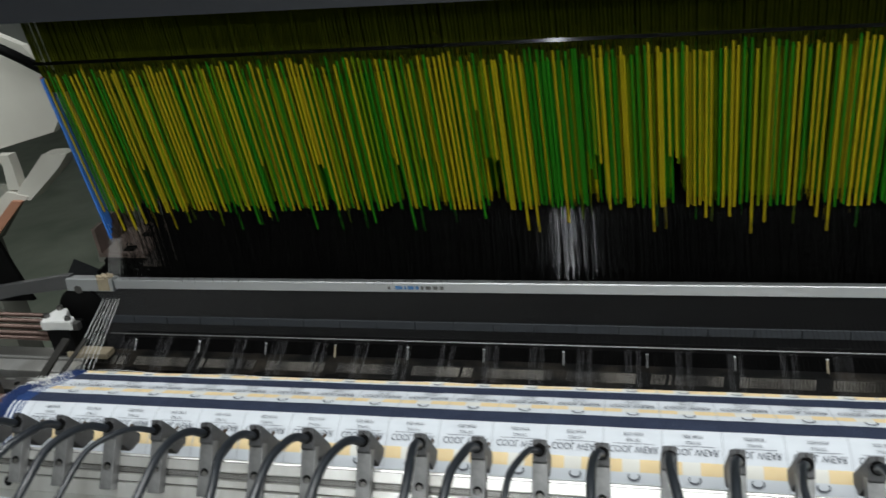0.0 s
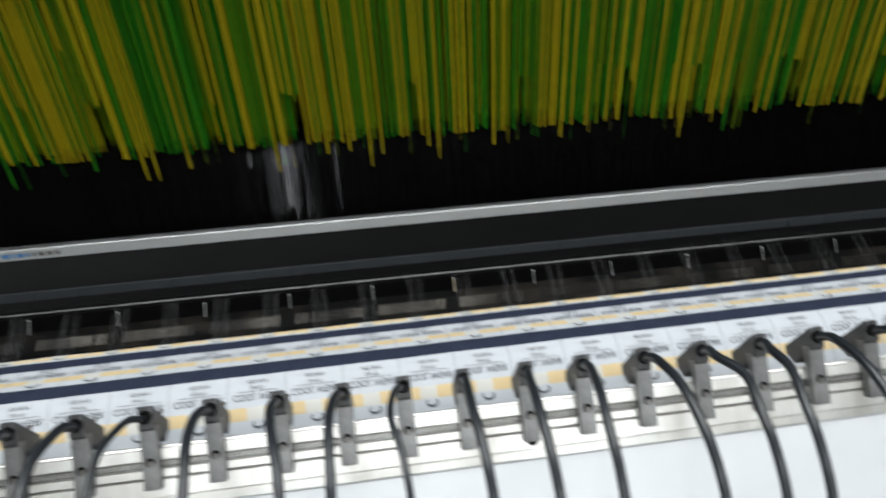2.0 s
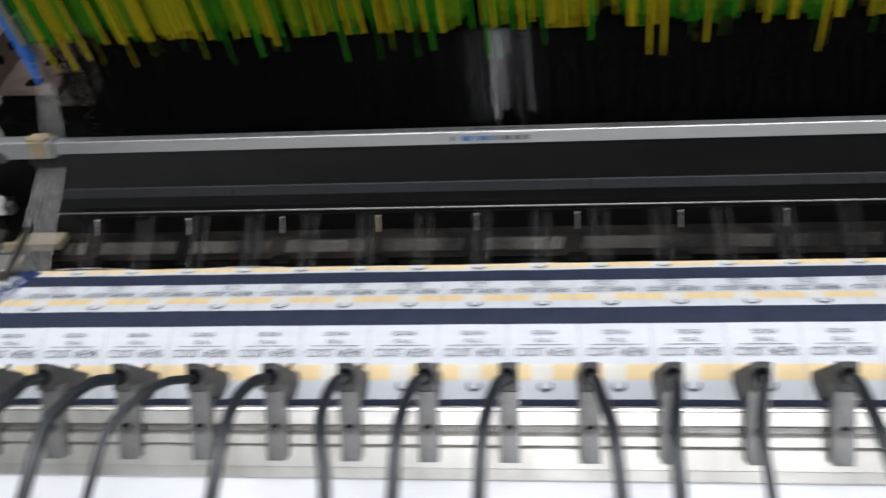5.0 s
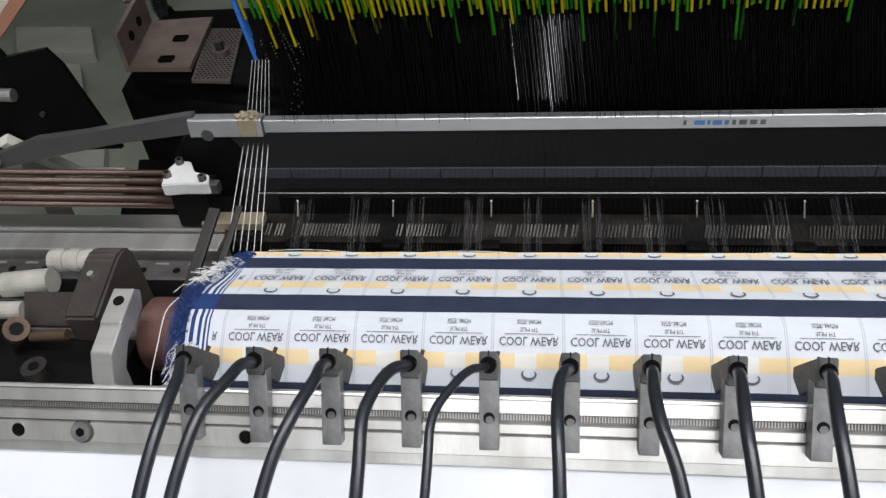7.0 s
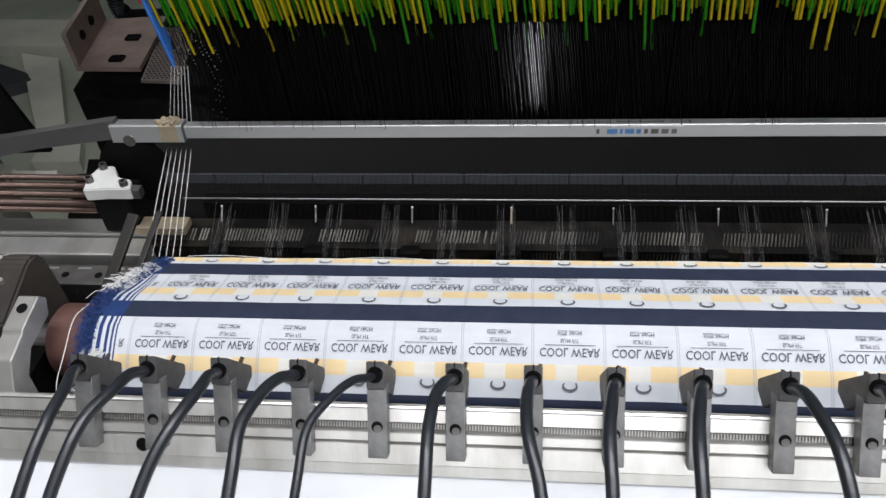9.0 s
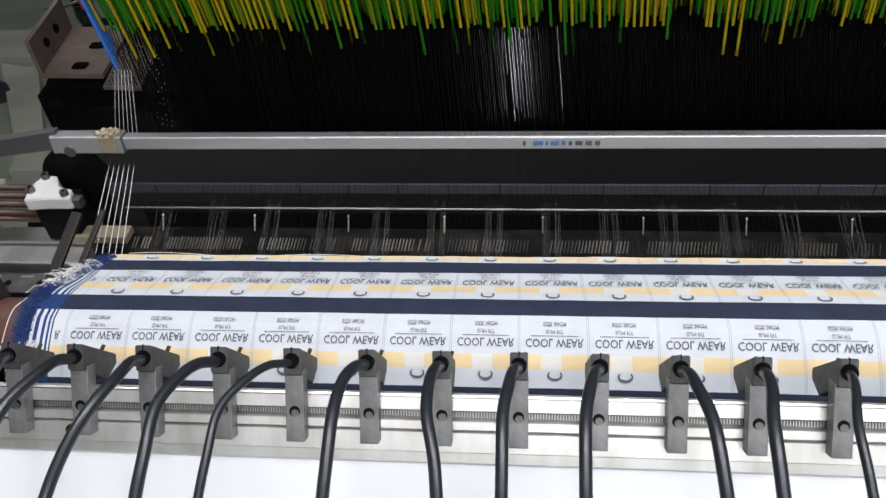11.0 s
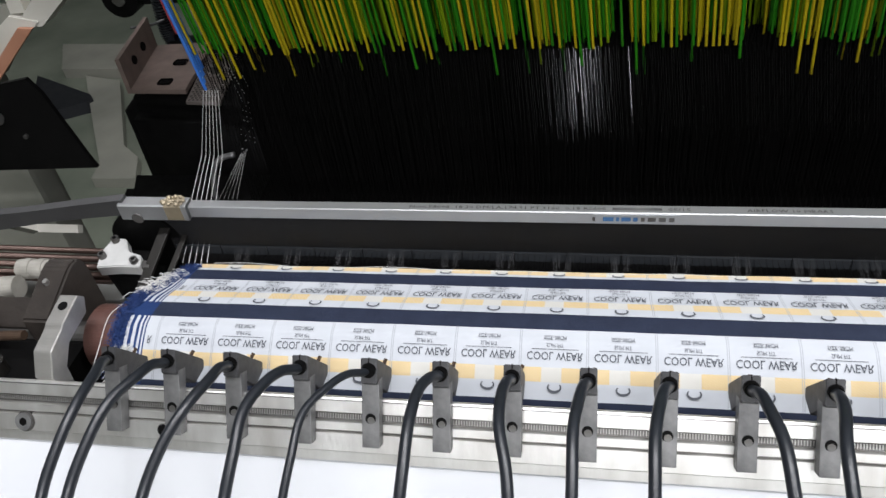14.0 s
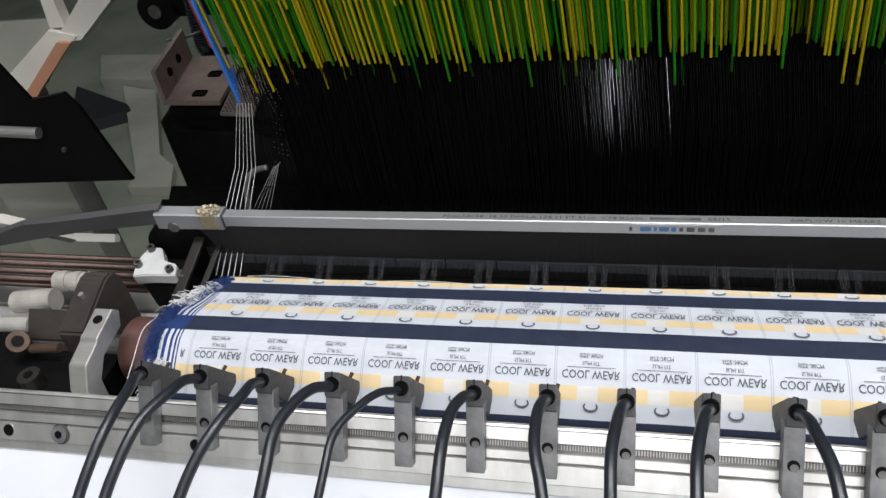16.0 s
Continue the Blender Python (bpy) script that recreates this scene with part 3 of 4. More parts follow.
def local(y, z, lean=7.0):
    """From the reed's own depth and height to the place in the loom, for the reed leaning back."""
    a = radians(lean)
    return 0.2190 + y * math.cos(a) + z * math.sin(a), 0.0390 + z * math.cos(a) - y * math.sin(a)


def reed():
    prof = [local(y, z) for y, z in ((0, -0.0044), (0, 0.0042), (0.0006, 0.0048), (0.0082, 0.0048), (0.0088, 0.0042), (0.0088, -0.0044))]
    sley_part("reed_profile", extrude_profile(prof, -0.032, X1), M_BAR, "silver anodised reed top profile")
    prof = [local(y, z) for y, z in ((-0.0010, -0.0072), (-0.0010, 0.0052), (0.0003, 0.0060), (0.0100, 0.0060), (0.0100, -0.0072))]
    sley_part("end_clamp", extrude_profile(prof, -0.088, -0.0335), M_BAR, "silver end clamp")
    rng = random.Random(8)
    prof = [local(y, z) for y, z in ((-0.0015, -0.0066), (-0.0016, 0.0054), (0.0002, 0.0068), (0.0098, 0.0068), (0.0098, 0.0050), (0.0, -0.0068))]
    bm = extrude_profile(prof, -0.0505, -0.0375)
    sley_part("adhesive_tape", bm, M_BRASS, "crumpled yellowed adhesive tape")
    bm = bmesh.new()
    for _ in range(38):
        y, z = local(rng.uniform(-0.001, 0.009), 0.0075)
        r = rng.uniform(0.0009, 0.0022)
        bmesh.ops.create_icosphere(bm, subdivisions=1, radius=r, matrix=Matrix.Translation((rng.uniform(-0.052, -0.036), y, z)))
    sley_part("tape_lump", bm, M_BRASS)
    # dents
    lines = []
    n = int((X1 + 0.06) / 0.0008)
    for i in range(n):
        x = -0.06 + i * 0.0008
        a, b = local(0.006, -0.0065), local(0.006, -0.0820)
        lines.append(((x, a[0] - PIVOT[0], a[1] - PIVOT[1]), (x, b[0] - PIVOT[0], b[1] - PIVOT[1])))
    mesh_part("dent_wire", strands(lines, 0.00038, 4), M_REED, SLEY, "dense dark steel reed dents", "stuff")
    prof = [local(y, z) for y, z in ((0.0085, -0.0065), (0.0095, -0.0065), (0.0095, -0.075), (0.0085, -0.075))]
    sley_part("reed_backing", extrude_profile(prof, -0.060, X1), M_REED, "black dent binding")
    # dark glossy guide under the dents, bright rod, pins
    for i in range(48):
        x = -0.0575 + i * 0.0375
        prof = [local(y, z) for y, z in ((0.0040, -0.0440), (0.0040, -0.0365), (0.0052, -0.0360), (0.0052, -0.0440))]
        sley_part("guide_segment", extrude_profile(prof, x, x + 0.0368), M_GLOSS, "glossy dark guide segment")
    y, z = 0.2085, -0.0125
    bm = bmesh.new()
    rod(bm, (-0.045, y, z), (X1, y, z), 0.00065, 8)
    sley_part("guide_rod", bm, M_ROD, "thin bright guide rod")
    bm = extrude_profile([(0.2065, -0.0150), (0.2065, -0.080), (0.2260, -0.080), (0.2260, -0.0150)], -0.03, X1)
    sley_part("sley_rail", bm, M_BLACK, "black sley rail")
    for i in range(-3, 22):
        x = 0.2015 + i * 0.0724
        bm = bmesh.new()
        rod(bm, (x, 0.1990, -0.0270), (x, 0.2062, -0.0181), 0.0006 if i % 6 else 0.0008, 8)
        pin = sley_part("guide_pin", bm, M_STEM if i % 6 else M_BRASS)
        bm = bmesh.new()
        bmesh.ops.create_icosphere(bm, subdivisions=1, radius=0.0010, matrix=Matrix.Translation((x, 0.2062, -0.0178)))
        sley_part("pin_head", bm, M_WIRE, "bright pin head", pin)
        bm = bmesh.new()
        box(bm, x - 0.008, x + 0.007, 0.178, 0.198, -0.050, -0.0385, 0.003)
        sley_part("pin_base", bm, M_BLACK, "", pin)
    # comb of the race board
    bm = extrude_profile([(0.2055, -0.0295), (0.1985, -0.0315), (0.1850, -0.040), (0.1850, -0.085), (0.2055, -0.085)], -0.075, X1)
    sley_part("race_board", bm, M_RACE, "worn dark metal race board")
    lines = []
    rng = random.Random(3)
    low = []
    for i in range(int((X1 + 0.06) / 0.0025)):
        x = -0.06 + i * 0.0025
        u = ((x - 0.2015) / 0.0724) % 1
        if 0.03 < u < 0.85 and rng.random() < 0.95:
            lines.append(((x + 0.0012, 0.1968 - PIVOT[0], -0.0322 - PIVOT[1]), (x - 0.0006, 0.1888 - PIVOT[0], -0.0371 - PIVOT[1])))
        if 0.2 < u < 0.72 and noise.noise((x * 14, 0.0, 5.0)) > -0.1:
            low.append(((x, 0.1846 - PIVOT[0], -0.0418 - PIVOT[1]), (x, 0.1846 - PIVOT[0], -0.0480 - PIVOT[1])))
    mesh_part("lower_teeth", strands(low, 0.0005, 4), M_COMB, SLEY, "lower row of dull comb teeth", "stuff")
    mesh_part("comb_teeth", strands(lines, 0.00072, 4), M_COMB, SLEY, "fine steel comb teeth", "stuff")


reed()


def reed_marks():
    """Engraved data line on the top face; the maker's mark as a plain plate with bars."""
    def engraved(words, x, width, height):
        cu = bpy.data.curves.new("engraving", "FONT")
        cu.body, cu.resolution_u = words, 1
        ob = new("engraving", cu)
        me = bpy.data.meshes.new_from_object(ob.evaluated_get(bpy.context.evaluated_depsgraph_get()))
        bpy.data.objects.remove(ob)
        lo = [min(v.co[i] for v in me.vertices) for i in (0, 1)]
        hi = [max(v.co[i] for v in me.vertices) for i in (0, 1)]
        for v in me.vertices:
            u = (v.co.x - lo[0]) / (hi[0] - lo[0]) * width
            w = (v.co.y - lo[1]) / (hi[1] - lo[1]) * height
            y, z = local(0.0026 + w, 0.00492)
            v.co = (x + u, y - PIVOT[0], z - PIVOT[1])
        mesh_part("engraving", me, M_STEEL, SLEY, "fine dark engraved data line")
    engraved("Num.58098  18.30 DM/LA.174.91 PT.3160  0.18 RS600", 0.1335, 0.1340, 0.0032)
    engraved("05/15", 0.3075, 0.0140, 0.0032)
    engraved("AIRFLOW 10 MBARS", 0.3565, 0.0520, 0.0032)
    for x0, x1 in ((0.2715, 0.3035),):
        bm = bmesh.new()
        a = [local(0.0029, 0.00492), local(0.0055, 0.00492)]
        vs = [bm.verts.new((x, y, z)) for x, (y, z) in ((x0, a[0]), (x1, a[0]), (x1, a[1]), (x0, a[1]))]
        bm.faces.new(vs)
        sley_part("engraved_bar", bm, M_STEM, "engraved bar")
    plate = sley_part("maker_plate", extrude_profile([local(y, z) for y, z in ((-0.0005, -0.0036), (-0.0005, 0.0036), (0.0005, 0.0036), (0.0005, -0.0036))], 0.2590, 0.3150), M_BAR, "raised silver maker plate")
    for name, mat, spans in (("blue_mark_bar", M_MARK, ((0.2655, 0.2725), (0.2740, 0.2760), (0.2775, 0.2835), (0.2850, 0.2880))), ("dark_mark_bar", M_STEEL, ((0.2900, 0.2925), (0.2945, 0.2995), (0.3015, 0.3060), (0.3080, 0.3115), (0.2585, 0.2605)))):
        for x0, x1 in spans:
            bm = bmesh.new()
            a = [local(-0.0008, -0.0017), local(-0.0008, 0.0017)]
            bm.faces.new([bm.verts.new((x, y, z)) for x, (y, z) in ((x0, a[0]), (x1, a[0]), (x1, a[1]), (x0, a[1]))])
            sley_part(name, bm, mat, "", plate)


reed_marks()


def sley_left():
    """Lever arm, pipe bracket and brown air pipes beside the reed."""
    outline = [(-0.0850, 0.0470), (-0.0917, 0.0464), (-0.1320, 0.0400), (-0.1737, 0.0330), (-0.2148, 0.0277), (-0.2489, 0.0153), (-0.300, 0.0050), (-0.300, -0.0080), (-0.2347, 0.0060), (-0.1941, 0.0148), (-0.1538, 0.0230), (-0.0927, 0.0312), (-0.0850, 0.0310)]
    m = Matrix(((1, 0, 0, 0), (0, 0, 1, 0.222), (0, 1, 0, 0), (0, 0, 0, 1)))
    arm = sley_part("lever_arm", prism(outline, 0, 0.007, m), M_ARM, "grey steel lever arm")
    bm = bmesh.new()
    rod(bm, (-0.262, 0.2205, 0.014), (-0.262, 0.216, 0.014), 0.013, 24)
    sley_part("arm_roller", bm, M_ALU_DULL, "", arm)
    bm = bmesh.new()
    rod(bm, (-0.075, 0.2185, 0.0335), (-0.075, 0.2165, 0.0335), 0.0045, 16)
    sley_part("clamp_screw", bm, M_STEEL, "", arm)
    outline = [(-0.1050, 0.2165), (-0.0940, 0.2160), (-0.0865, 0.2030), (-0.0745, 0.1995), (-0.0710, 0.1880), (-0.0900, 0.1880), (-0.1055, 0.1860), (-0.1090, 0.2020)]
    bm = prism(outline[::-1], 0.0020, 0.0120)
    bmesh.ops.bevel(bm, geom=bm.edges[:], offset=0.0008, segments=2, affect="EDGES")
    brk = sley_part("pipe_bracket", bm, M_WHITE, "white painted pipe bracket")
    for x, y in ((-0.1010, 0.2130), (-0.1045, 0.1965), (-0.0765, 0.1925)):
        bm = bmesh.new()
        rod(bm, (x, y, 0.0118), (x, y, 0.0160), 0.0030, 16)
        sley_part("bracket_screw", bm, M_STEEL, "", brk)
        bm = bmesh.new()
        rod(bm, (x, y, 0.0159), (x, y, 0.0163), 0.0016, 6)
        sley_part("hex_socket", bm, M_BLACK, "", brk)
    sley_part("bracket_foot", boxed(-0.104, -0.076, 0.189, 0.214, -0.030, 0.0018, 0.003), M_BLACK, "", brk)
    sley_part("bracket_nut", boxed(-0.0735, -0.066, 0.190, 0.197, 0.001, 0.009, 0.001), M_STEEL, "", brk)
    for y, z, r in ((0.204, 0.0095, 0.0024), (0.200, 0.0050, 0.0027), (0.196, 0.0000, 0.0028), (0.192, -0.0050, 0.0028), (0.190, -0.0095, 0.0024)):
        bm = bmesh.new()
        rod(bm, (-0.52, y + 0.004, z + 0.003), (-0.104, y, z), r, 12)
        sley_part("air_pipe", bm, M_COPPER, "brown air pipe", smooth=True)
    for name, y0, y1, z0, z1, mat in (("side_rail", 0.1880, 0.2060, -0.060, -0.0310, M_ALU_DULL), ("side_rail", 0.1670, 0.1865, -0.060, -0.0335, M_ALU), ("slotted_rail", 0.1400, 0.1610, -0.060, -0.0375, M_STEEL)):
        rail = sley_part(name, boxed(-0.50, -0.070, y0, y1, z0, z1, 0.0015), mat, "bare metal side rail")
        if name == "slotted_rail":
            for i in range(9):
                x = -0.30 + i * 0.0255
                bm = bmesh.new()
                rod(bm, (x, 0.1495, -0.0380), (x, 0.1495, -0.0370), 0.0028, 12)
                sley_part("rail_hole", bm, M_BLACK, "", rail)
                sley_part("rail_slot", boxed(x + 0.007, x + 0.017, 0.1555, 0.1575, -0.0376, -0.0371), M_ALU_DULL, "", rail)
    bm = bmesh.new()
    rod(bm, (-0.253, 0.2370, 0.0180), (-0.2287, 0.2700, -0.0370), 0.0062, 4)
    rod(bm, (-0.2320, 0.2700, -0.0370), (-0.1850, 0.2700, -0.0370), 0.0050, 4)
    sley_part("bent_strut", bm, M_CREAM, "white painted bent strut")
    bm = bmesh.new()
    rod(bm, (-0.080, 0.2210, 0.004), (-0.080, 0.2300, 0.004), 0.029, 32)
    sley_part("black_hub", bm, M_BLACK, "black round hub")
    sley_part("side_block", boxed(-0.086, -0.040, 0.186, 0.200, -0.030, -0.0235, 0.001), M_BRASS, "dusty brass side block")


sley_left()

# ---- warp ----
def warp():
    ob = thing("warp_sheet", "dense black warp yarns with a few bright ones", "warp yarns", kind="stuff")
    rng = random.Random(5)
    lines = []
    for i in range(880):
        x = -0.02 + i * 0.002 + rng.uniform(-0.0004, 0.0004)
        lines.append(((x, 0.1490, -0.0185), (x, 0.2400, 0.010 if i % 2 else -0.034)))
    mesh_part("front_warp_yarn", strands(lines, 0.00011, 3), M_YARN_BLACK, ob, kind="stuff")
    pale = []
    for j in range(38):
        for k in range(9):
            x = j * PITCH + 0.0015 + (k - 4) * 0.0011 + (0.0015 if k > 4 else -0.0015)
            pale.append(((x, 0.1490, -0.0180), (x + rng.uniform(-0.0006, 0.0006), 0.1860, rng.uniform(-0.006, 0.004))))
    mesh_part("pale_warp_yarn", strands(pale, 0.000055, 3), M_YARN_PALE, ob, "pale figure yarns in the shed", "stuff")
    bm = bmesh.new()
    prof = ((0.236, -0.030), (0.30, -0.026), (0.45, -0.030), (0.9, -0.06), (0.9, -0.07), (0.45, -0.04), (0.30, -0.036), (0.236, -0.040))
    part("rear_warp_sheet", extrude_profile(prof, -0.020, X1), M_YARN_BLACK, ob)
    # bright selvedge ends
    edge = thing("selvedge_yarns", "thin taut white selvedge yarns from cloth to heddles", "yarn")
    for i in range(6):
        u = i / 5
        a = Vector((-0.051 + 0.025 * u, 0.150, -0.018))
        b = Vector((-0.0500 + 0.0180 * u, 0.2330, 0.0260))
        c = Vector((-0.0320 + 0.0120 * u, 0.2370, 0.0820))
        part("white_yarn", tube(bmesh.new(), [a, b, c], 0.00022, 5, False), M_YARN_WHITE, edge)
    for i in range(5):
        a = Vector((-0.0510 + 0.0040 * i, 0.2365, -0.0216))
        part("white_yarn", tube(bmesh.new(), [a, Vector((-0.0180 + 0.0014 * i, 0.2365, 0.0240 + 0.001 * i))], 0.00016, 4, False), M_YARN_WHITE, edge)

    eyes = bmesh.new()
    for col in range(4):
        for k in range(9):
            if rng.random() < 0.3:
                continue
            z = 0.024 + k * 0.0046 + col * 0.001
            bmesh.ops.create_icosphere(eyes, subdivisions=1, radius=rng.uniform(0.0003, 0.0006), matrix=Matrix.Translation((-0.0165 + col * 0.0022 + (z - 0.024) * 0.22 - (z - 0.024) * col * 0.03, 0.2372 + col * 0.004, z)))
    for x, z, dx, count in ((-0.0290, 0.098, 0.0016, 9), (-0.0225, 0.099, 0.0020, 8), (-0.0160, 0.097, 0.0028, 6), (-0.0080, 0.101, 0.0058, 12), (-0.0050, 0.100, 0.0062, 9), (0.0030, 0.096, 0.0040, 7)):
        for k in range(count):
            if rng.random() < 0.85:
                u = k / count
                bmesh.ops.create_icosphere(eyes, subdivisions=1, radius=rng.uniform(0.0003, 0.0005), matrix=Matrix.Translation((x + dx * u, 0.2365, z - count * 0.0026 * u)))
    part("heddle_eye", eyes, M_WIRE, edge, "bright steel heddle eyes")["kind"] = "stuff"


warp()


# ---- jacquard harness ----
def sleeve_unit(name, mat):
    """A sleeve one metre long, closed at its foot, to be scaled to each sleeve's length."""
    bm = bmesh.new()
    rod(bm, (0, 0, 0), (0, 0, 1), 0.00096, 7)
    me = bpy.data.meshes.new(name)
    bm.to_mesh(me)
    bm.free()
    me.materials.append(mat)
    return me


def harness():
    rng = random.Random(11)
    ob = thing("jacquard_harness", "dense curtain of yellow and green heddle sleeves", "loom harness")
    kinds = {"y": ("yellow_sleeve", M_YELLOW), "g": ("green_sleeve", M_GREEN), "o": ("olive_sleeve", M_OLIVE)}
    units = {key: sleeve_unit(name, mat) for key, (name, mat) in kinds.items()}
    sets = {"y": [], "g": [], "o": []}
    raised = [0.03 + 0.084 * i + rng.uniform(-0.02, 0.02) for i in range(21)]
    for row in range(12):
        step = 0.0045 if row < 2 else 0.0031
        y = 0.238 + row * 0.0095
        for i in range(int((X1 + 0.03) / step)):
            x = -0.026 + i * step + (row * 0.37 % 1) * step + rng.uniform(-0.0012, 0.0012)
            z = 0.1105 - 0.012 * x + 0.003 * noise.noise((x * 40, row, 0.0)) - row * 0.0008
            draw = rng.random()
            if draw < 0.10 and row < 3:
                z -= rng.uniform(0.006, 0.026)
            elif draw < 0.16:
                z += 0.045
            if any(abs(x - c) < 0.0055 for c in raised) and rng.random() < 0.85:
                z += 0.043 + rng.uniform(-0.002, 0.002)
            top = 0.2500 - 0.0235 * x + rng.uniform(-0.006, 0.004)
            kind = rng.choice("yyyygggo" if row == 0 else "yygggooo" if row < 3 else "ygggoooo")
            if kind != "y":
                z += rng.choice((0.0, 0.002, 0.004))
            lean = (x - 0.70) * 0.2
            foot, head = Vector((x + lean * (z - 0.098), y, z)), Vector((x + lean * (top - 0.098), y, top))
            if row < 2 and x < 0.645:
                turn = (head - foot).to_track_quat("Z", "Y")
                share(kinds[kind][0], units[kind], ob, Matrix.LocRotScale(foot, turn, (1, 1, (head - foot).length)))
            else:
                sets[kind].append((foot, head))
    for i in range(int((X1 + 0.03) / 0.0026)):
        x = -0.024 + i * 0.0026 + rng.uniform(-0.0006, 0.0006)
        sets[rng.choice("ogoo")].append(((x, 0.352, 0.118 + rng.uniform(-0.006, 0.02)), (x + (x - 0.70) * 0.024, 0.352, 0.236)))
    for key, (name, mat) in kinds.items():
        mesh_part(name, strands(sets[key], 0.00100, 6), mat, ob, kind="stuff")
    # heddles below the sleeves, coloured as shade, close enough to hide what is behind
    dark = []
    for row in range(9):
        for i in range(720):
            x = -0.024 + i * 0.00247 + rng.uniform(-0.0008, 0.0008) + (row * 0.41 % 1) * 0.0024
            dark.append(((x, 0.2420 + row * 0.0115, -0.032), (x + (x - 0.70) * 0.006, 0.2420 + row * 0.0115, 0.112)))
    mesh_part("dark_heddle", strands(dark, 0.00042, 4), M_HEDDLE_DARK, ob, "heddle wires coloured near black for the shade", "stuff")
    # strip added across the top of the sleeves, tilted to give a short glint
    a = radians(22)
    bm = extrude_profile([(0.2300, 0.2480), (0.2300 + 0.003 * math.sin(a), 0.2480 + 0.003 * math.cos(a)), (0.2308 + 0.003 * math.sin(a), 0.2477 + 0.003 * math.cos(a)), (0.2308, 0.2477)], -0.05, X1)
    for v in bm.verts:
        v.co.z += 0.010 - 0.0235 * v.co.x
    part("lifting_strip", bm, M_HEDDLE, ob, "thin dark mirror strip added for a glint")
    # bare flat heddles in front, tilted back to mirror the added narrow lamp
    verts, faces = [], []
    for i in range(1040):
        x = -0.020 + i * 0.0017 + rng.uniform(-0.0005, 0.0005)
        z1 = 0.104
        z0 = z1 - (rng.uniform(0.044, 0.058) if rng.random() < 0.85 else rng.uniform(0.01, 0.03))
        slant, twist, drift = math.tan(radians(32 + rng.uniform(-0.4, 0.4))), math.tan(radians(rng.gauss(0, 0.18) if rng.random() < 0.93 else rng.gauss(0, 2.0))), (x - 0.70) * 0.012
        w, y1 = 0.00017, 0.2405
        k0 = len(verts)
        for z in (z1, z0):
            yy = y1 - 0.030 + (z - 0.048) * slant
            xx = x + drift * (z - z1) / 0.05
            verts += [(xx - w, yy - w * twist, z), (xx + w, yy + w * twist, z), (xx, yy + 0.0002, z)]
        faces += [(k0, k0 + 3, k0 + 4, k0 + 1), (k0 + 1, k0 + 4, k0 + 5, k0 + 2), (k0 + 2, k0 + 5, k0 + 3, k0)]
    me = bpy.data.meshes.new("bare_heddle")
    me.from_pydata(verts, [], faces)
    mesh_part("bare_heddle", me, M_HEDDLE, ob, "thin bare steel heddles tilted to catch a glint", "stuff")
    cords, rear = [], []
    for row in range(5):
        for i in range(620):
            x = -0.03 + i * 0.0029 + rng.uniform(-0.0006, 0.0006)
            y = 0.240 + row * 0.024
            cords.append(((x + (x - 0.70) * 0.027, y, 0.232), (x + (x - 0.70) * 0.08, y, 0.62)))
    # rear cords in black: the harness's shaded depth is put into their colour
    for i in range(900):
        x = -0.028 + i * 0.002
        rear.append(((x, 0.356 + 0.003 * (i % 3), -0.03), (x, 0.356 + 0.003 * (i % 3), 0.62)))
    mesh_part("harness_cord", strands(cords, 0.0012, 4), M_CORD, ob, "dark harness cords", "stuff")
    mesh_part("rear_cord", strands(rear, 0.0019, 4), M_YARN_BLACK, ob, "rear harness cords coloured black for the dark depth", "stuff")
    edge = thing("edge_sleeves", "blue and red coated sleeves at the harness edge", "heddle sleeve")
    mesh_part("blue_sleeve", strands([((-0.028 - 0.0012 * k, 0.234 + 0.004 * k, 0.084 + 0.004 * k), (-0.049 - 0.0012 * k, 0.234 + 0.004 * k, 0.246)) for k in range(4)], 0.0013, 6), M_BLUE, edge)
    mesh_part("red_sleeve", strands([((-0.0415, 0.244, 0.125), (-0.0575, 0.244, 0.246)), ((-0.0430, 0.248, 0.13), (-0.0590, 0.248, 0.246))], 0.0012, 6), M_RED, edge)


harness()


def cover():
    ob = thing("harness_cover", "long navy-grey painted metal cover above the harness", "machine cover")
    bm = extrude_profile([(0.205, 0.2935), (0.205, 0.40), (0.60, 0.45), (0.60, 0.44), (0.215, 0.39), (0.215, 0.2935)], X0 + 0.3, X1)
    for v in bm.verts:
        v.co.z += 0.005 - 0.033 * v.co.x
    part("cover_sheet", bm, M_COVER, ob)
    bm = extrude_profile([(0.2155, 0.2940), (0.2155, 0.2985), (0.2330, 0.3015), (0.2330, 0.2990)], X0 + 0.3, X1)
    for v in bm.verts:
        v.co.z += 0.005 - 0.033 * v.co.x
    part("cover_lip", bm, M_COVER, ob, "folded lower lip")
    for i in range(6):
        x = -0.1 + i * 0.33
        z = 0.335 - 0.033 * x
        part("cover_screw", rod(bmesh.new(), (x, 0.2035, z), (x, 0.2055, z), 0.004, 12), M_STEEL, ob, "small steel screw")


cover()


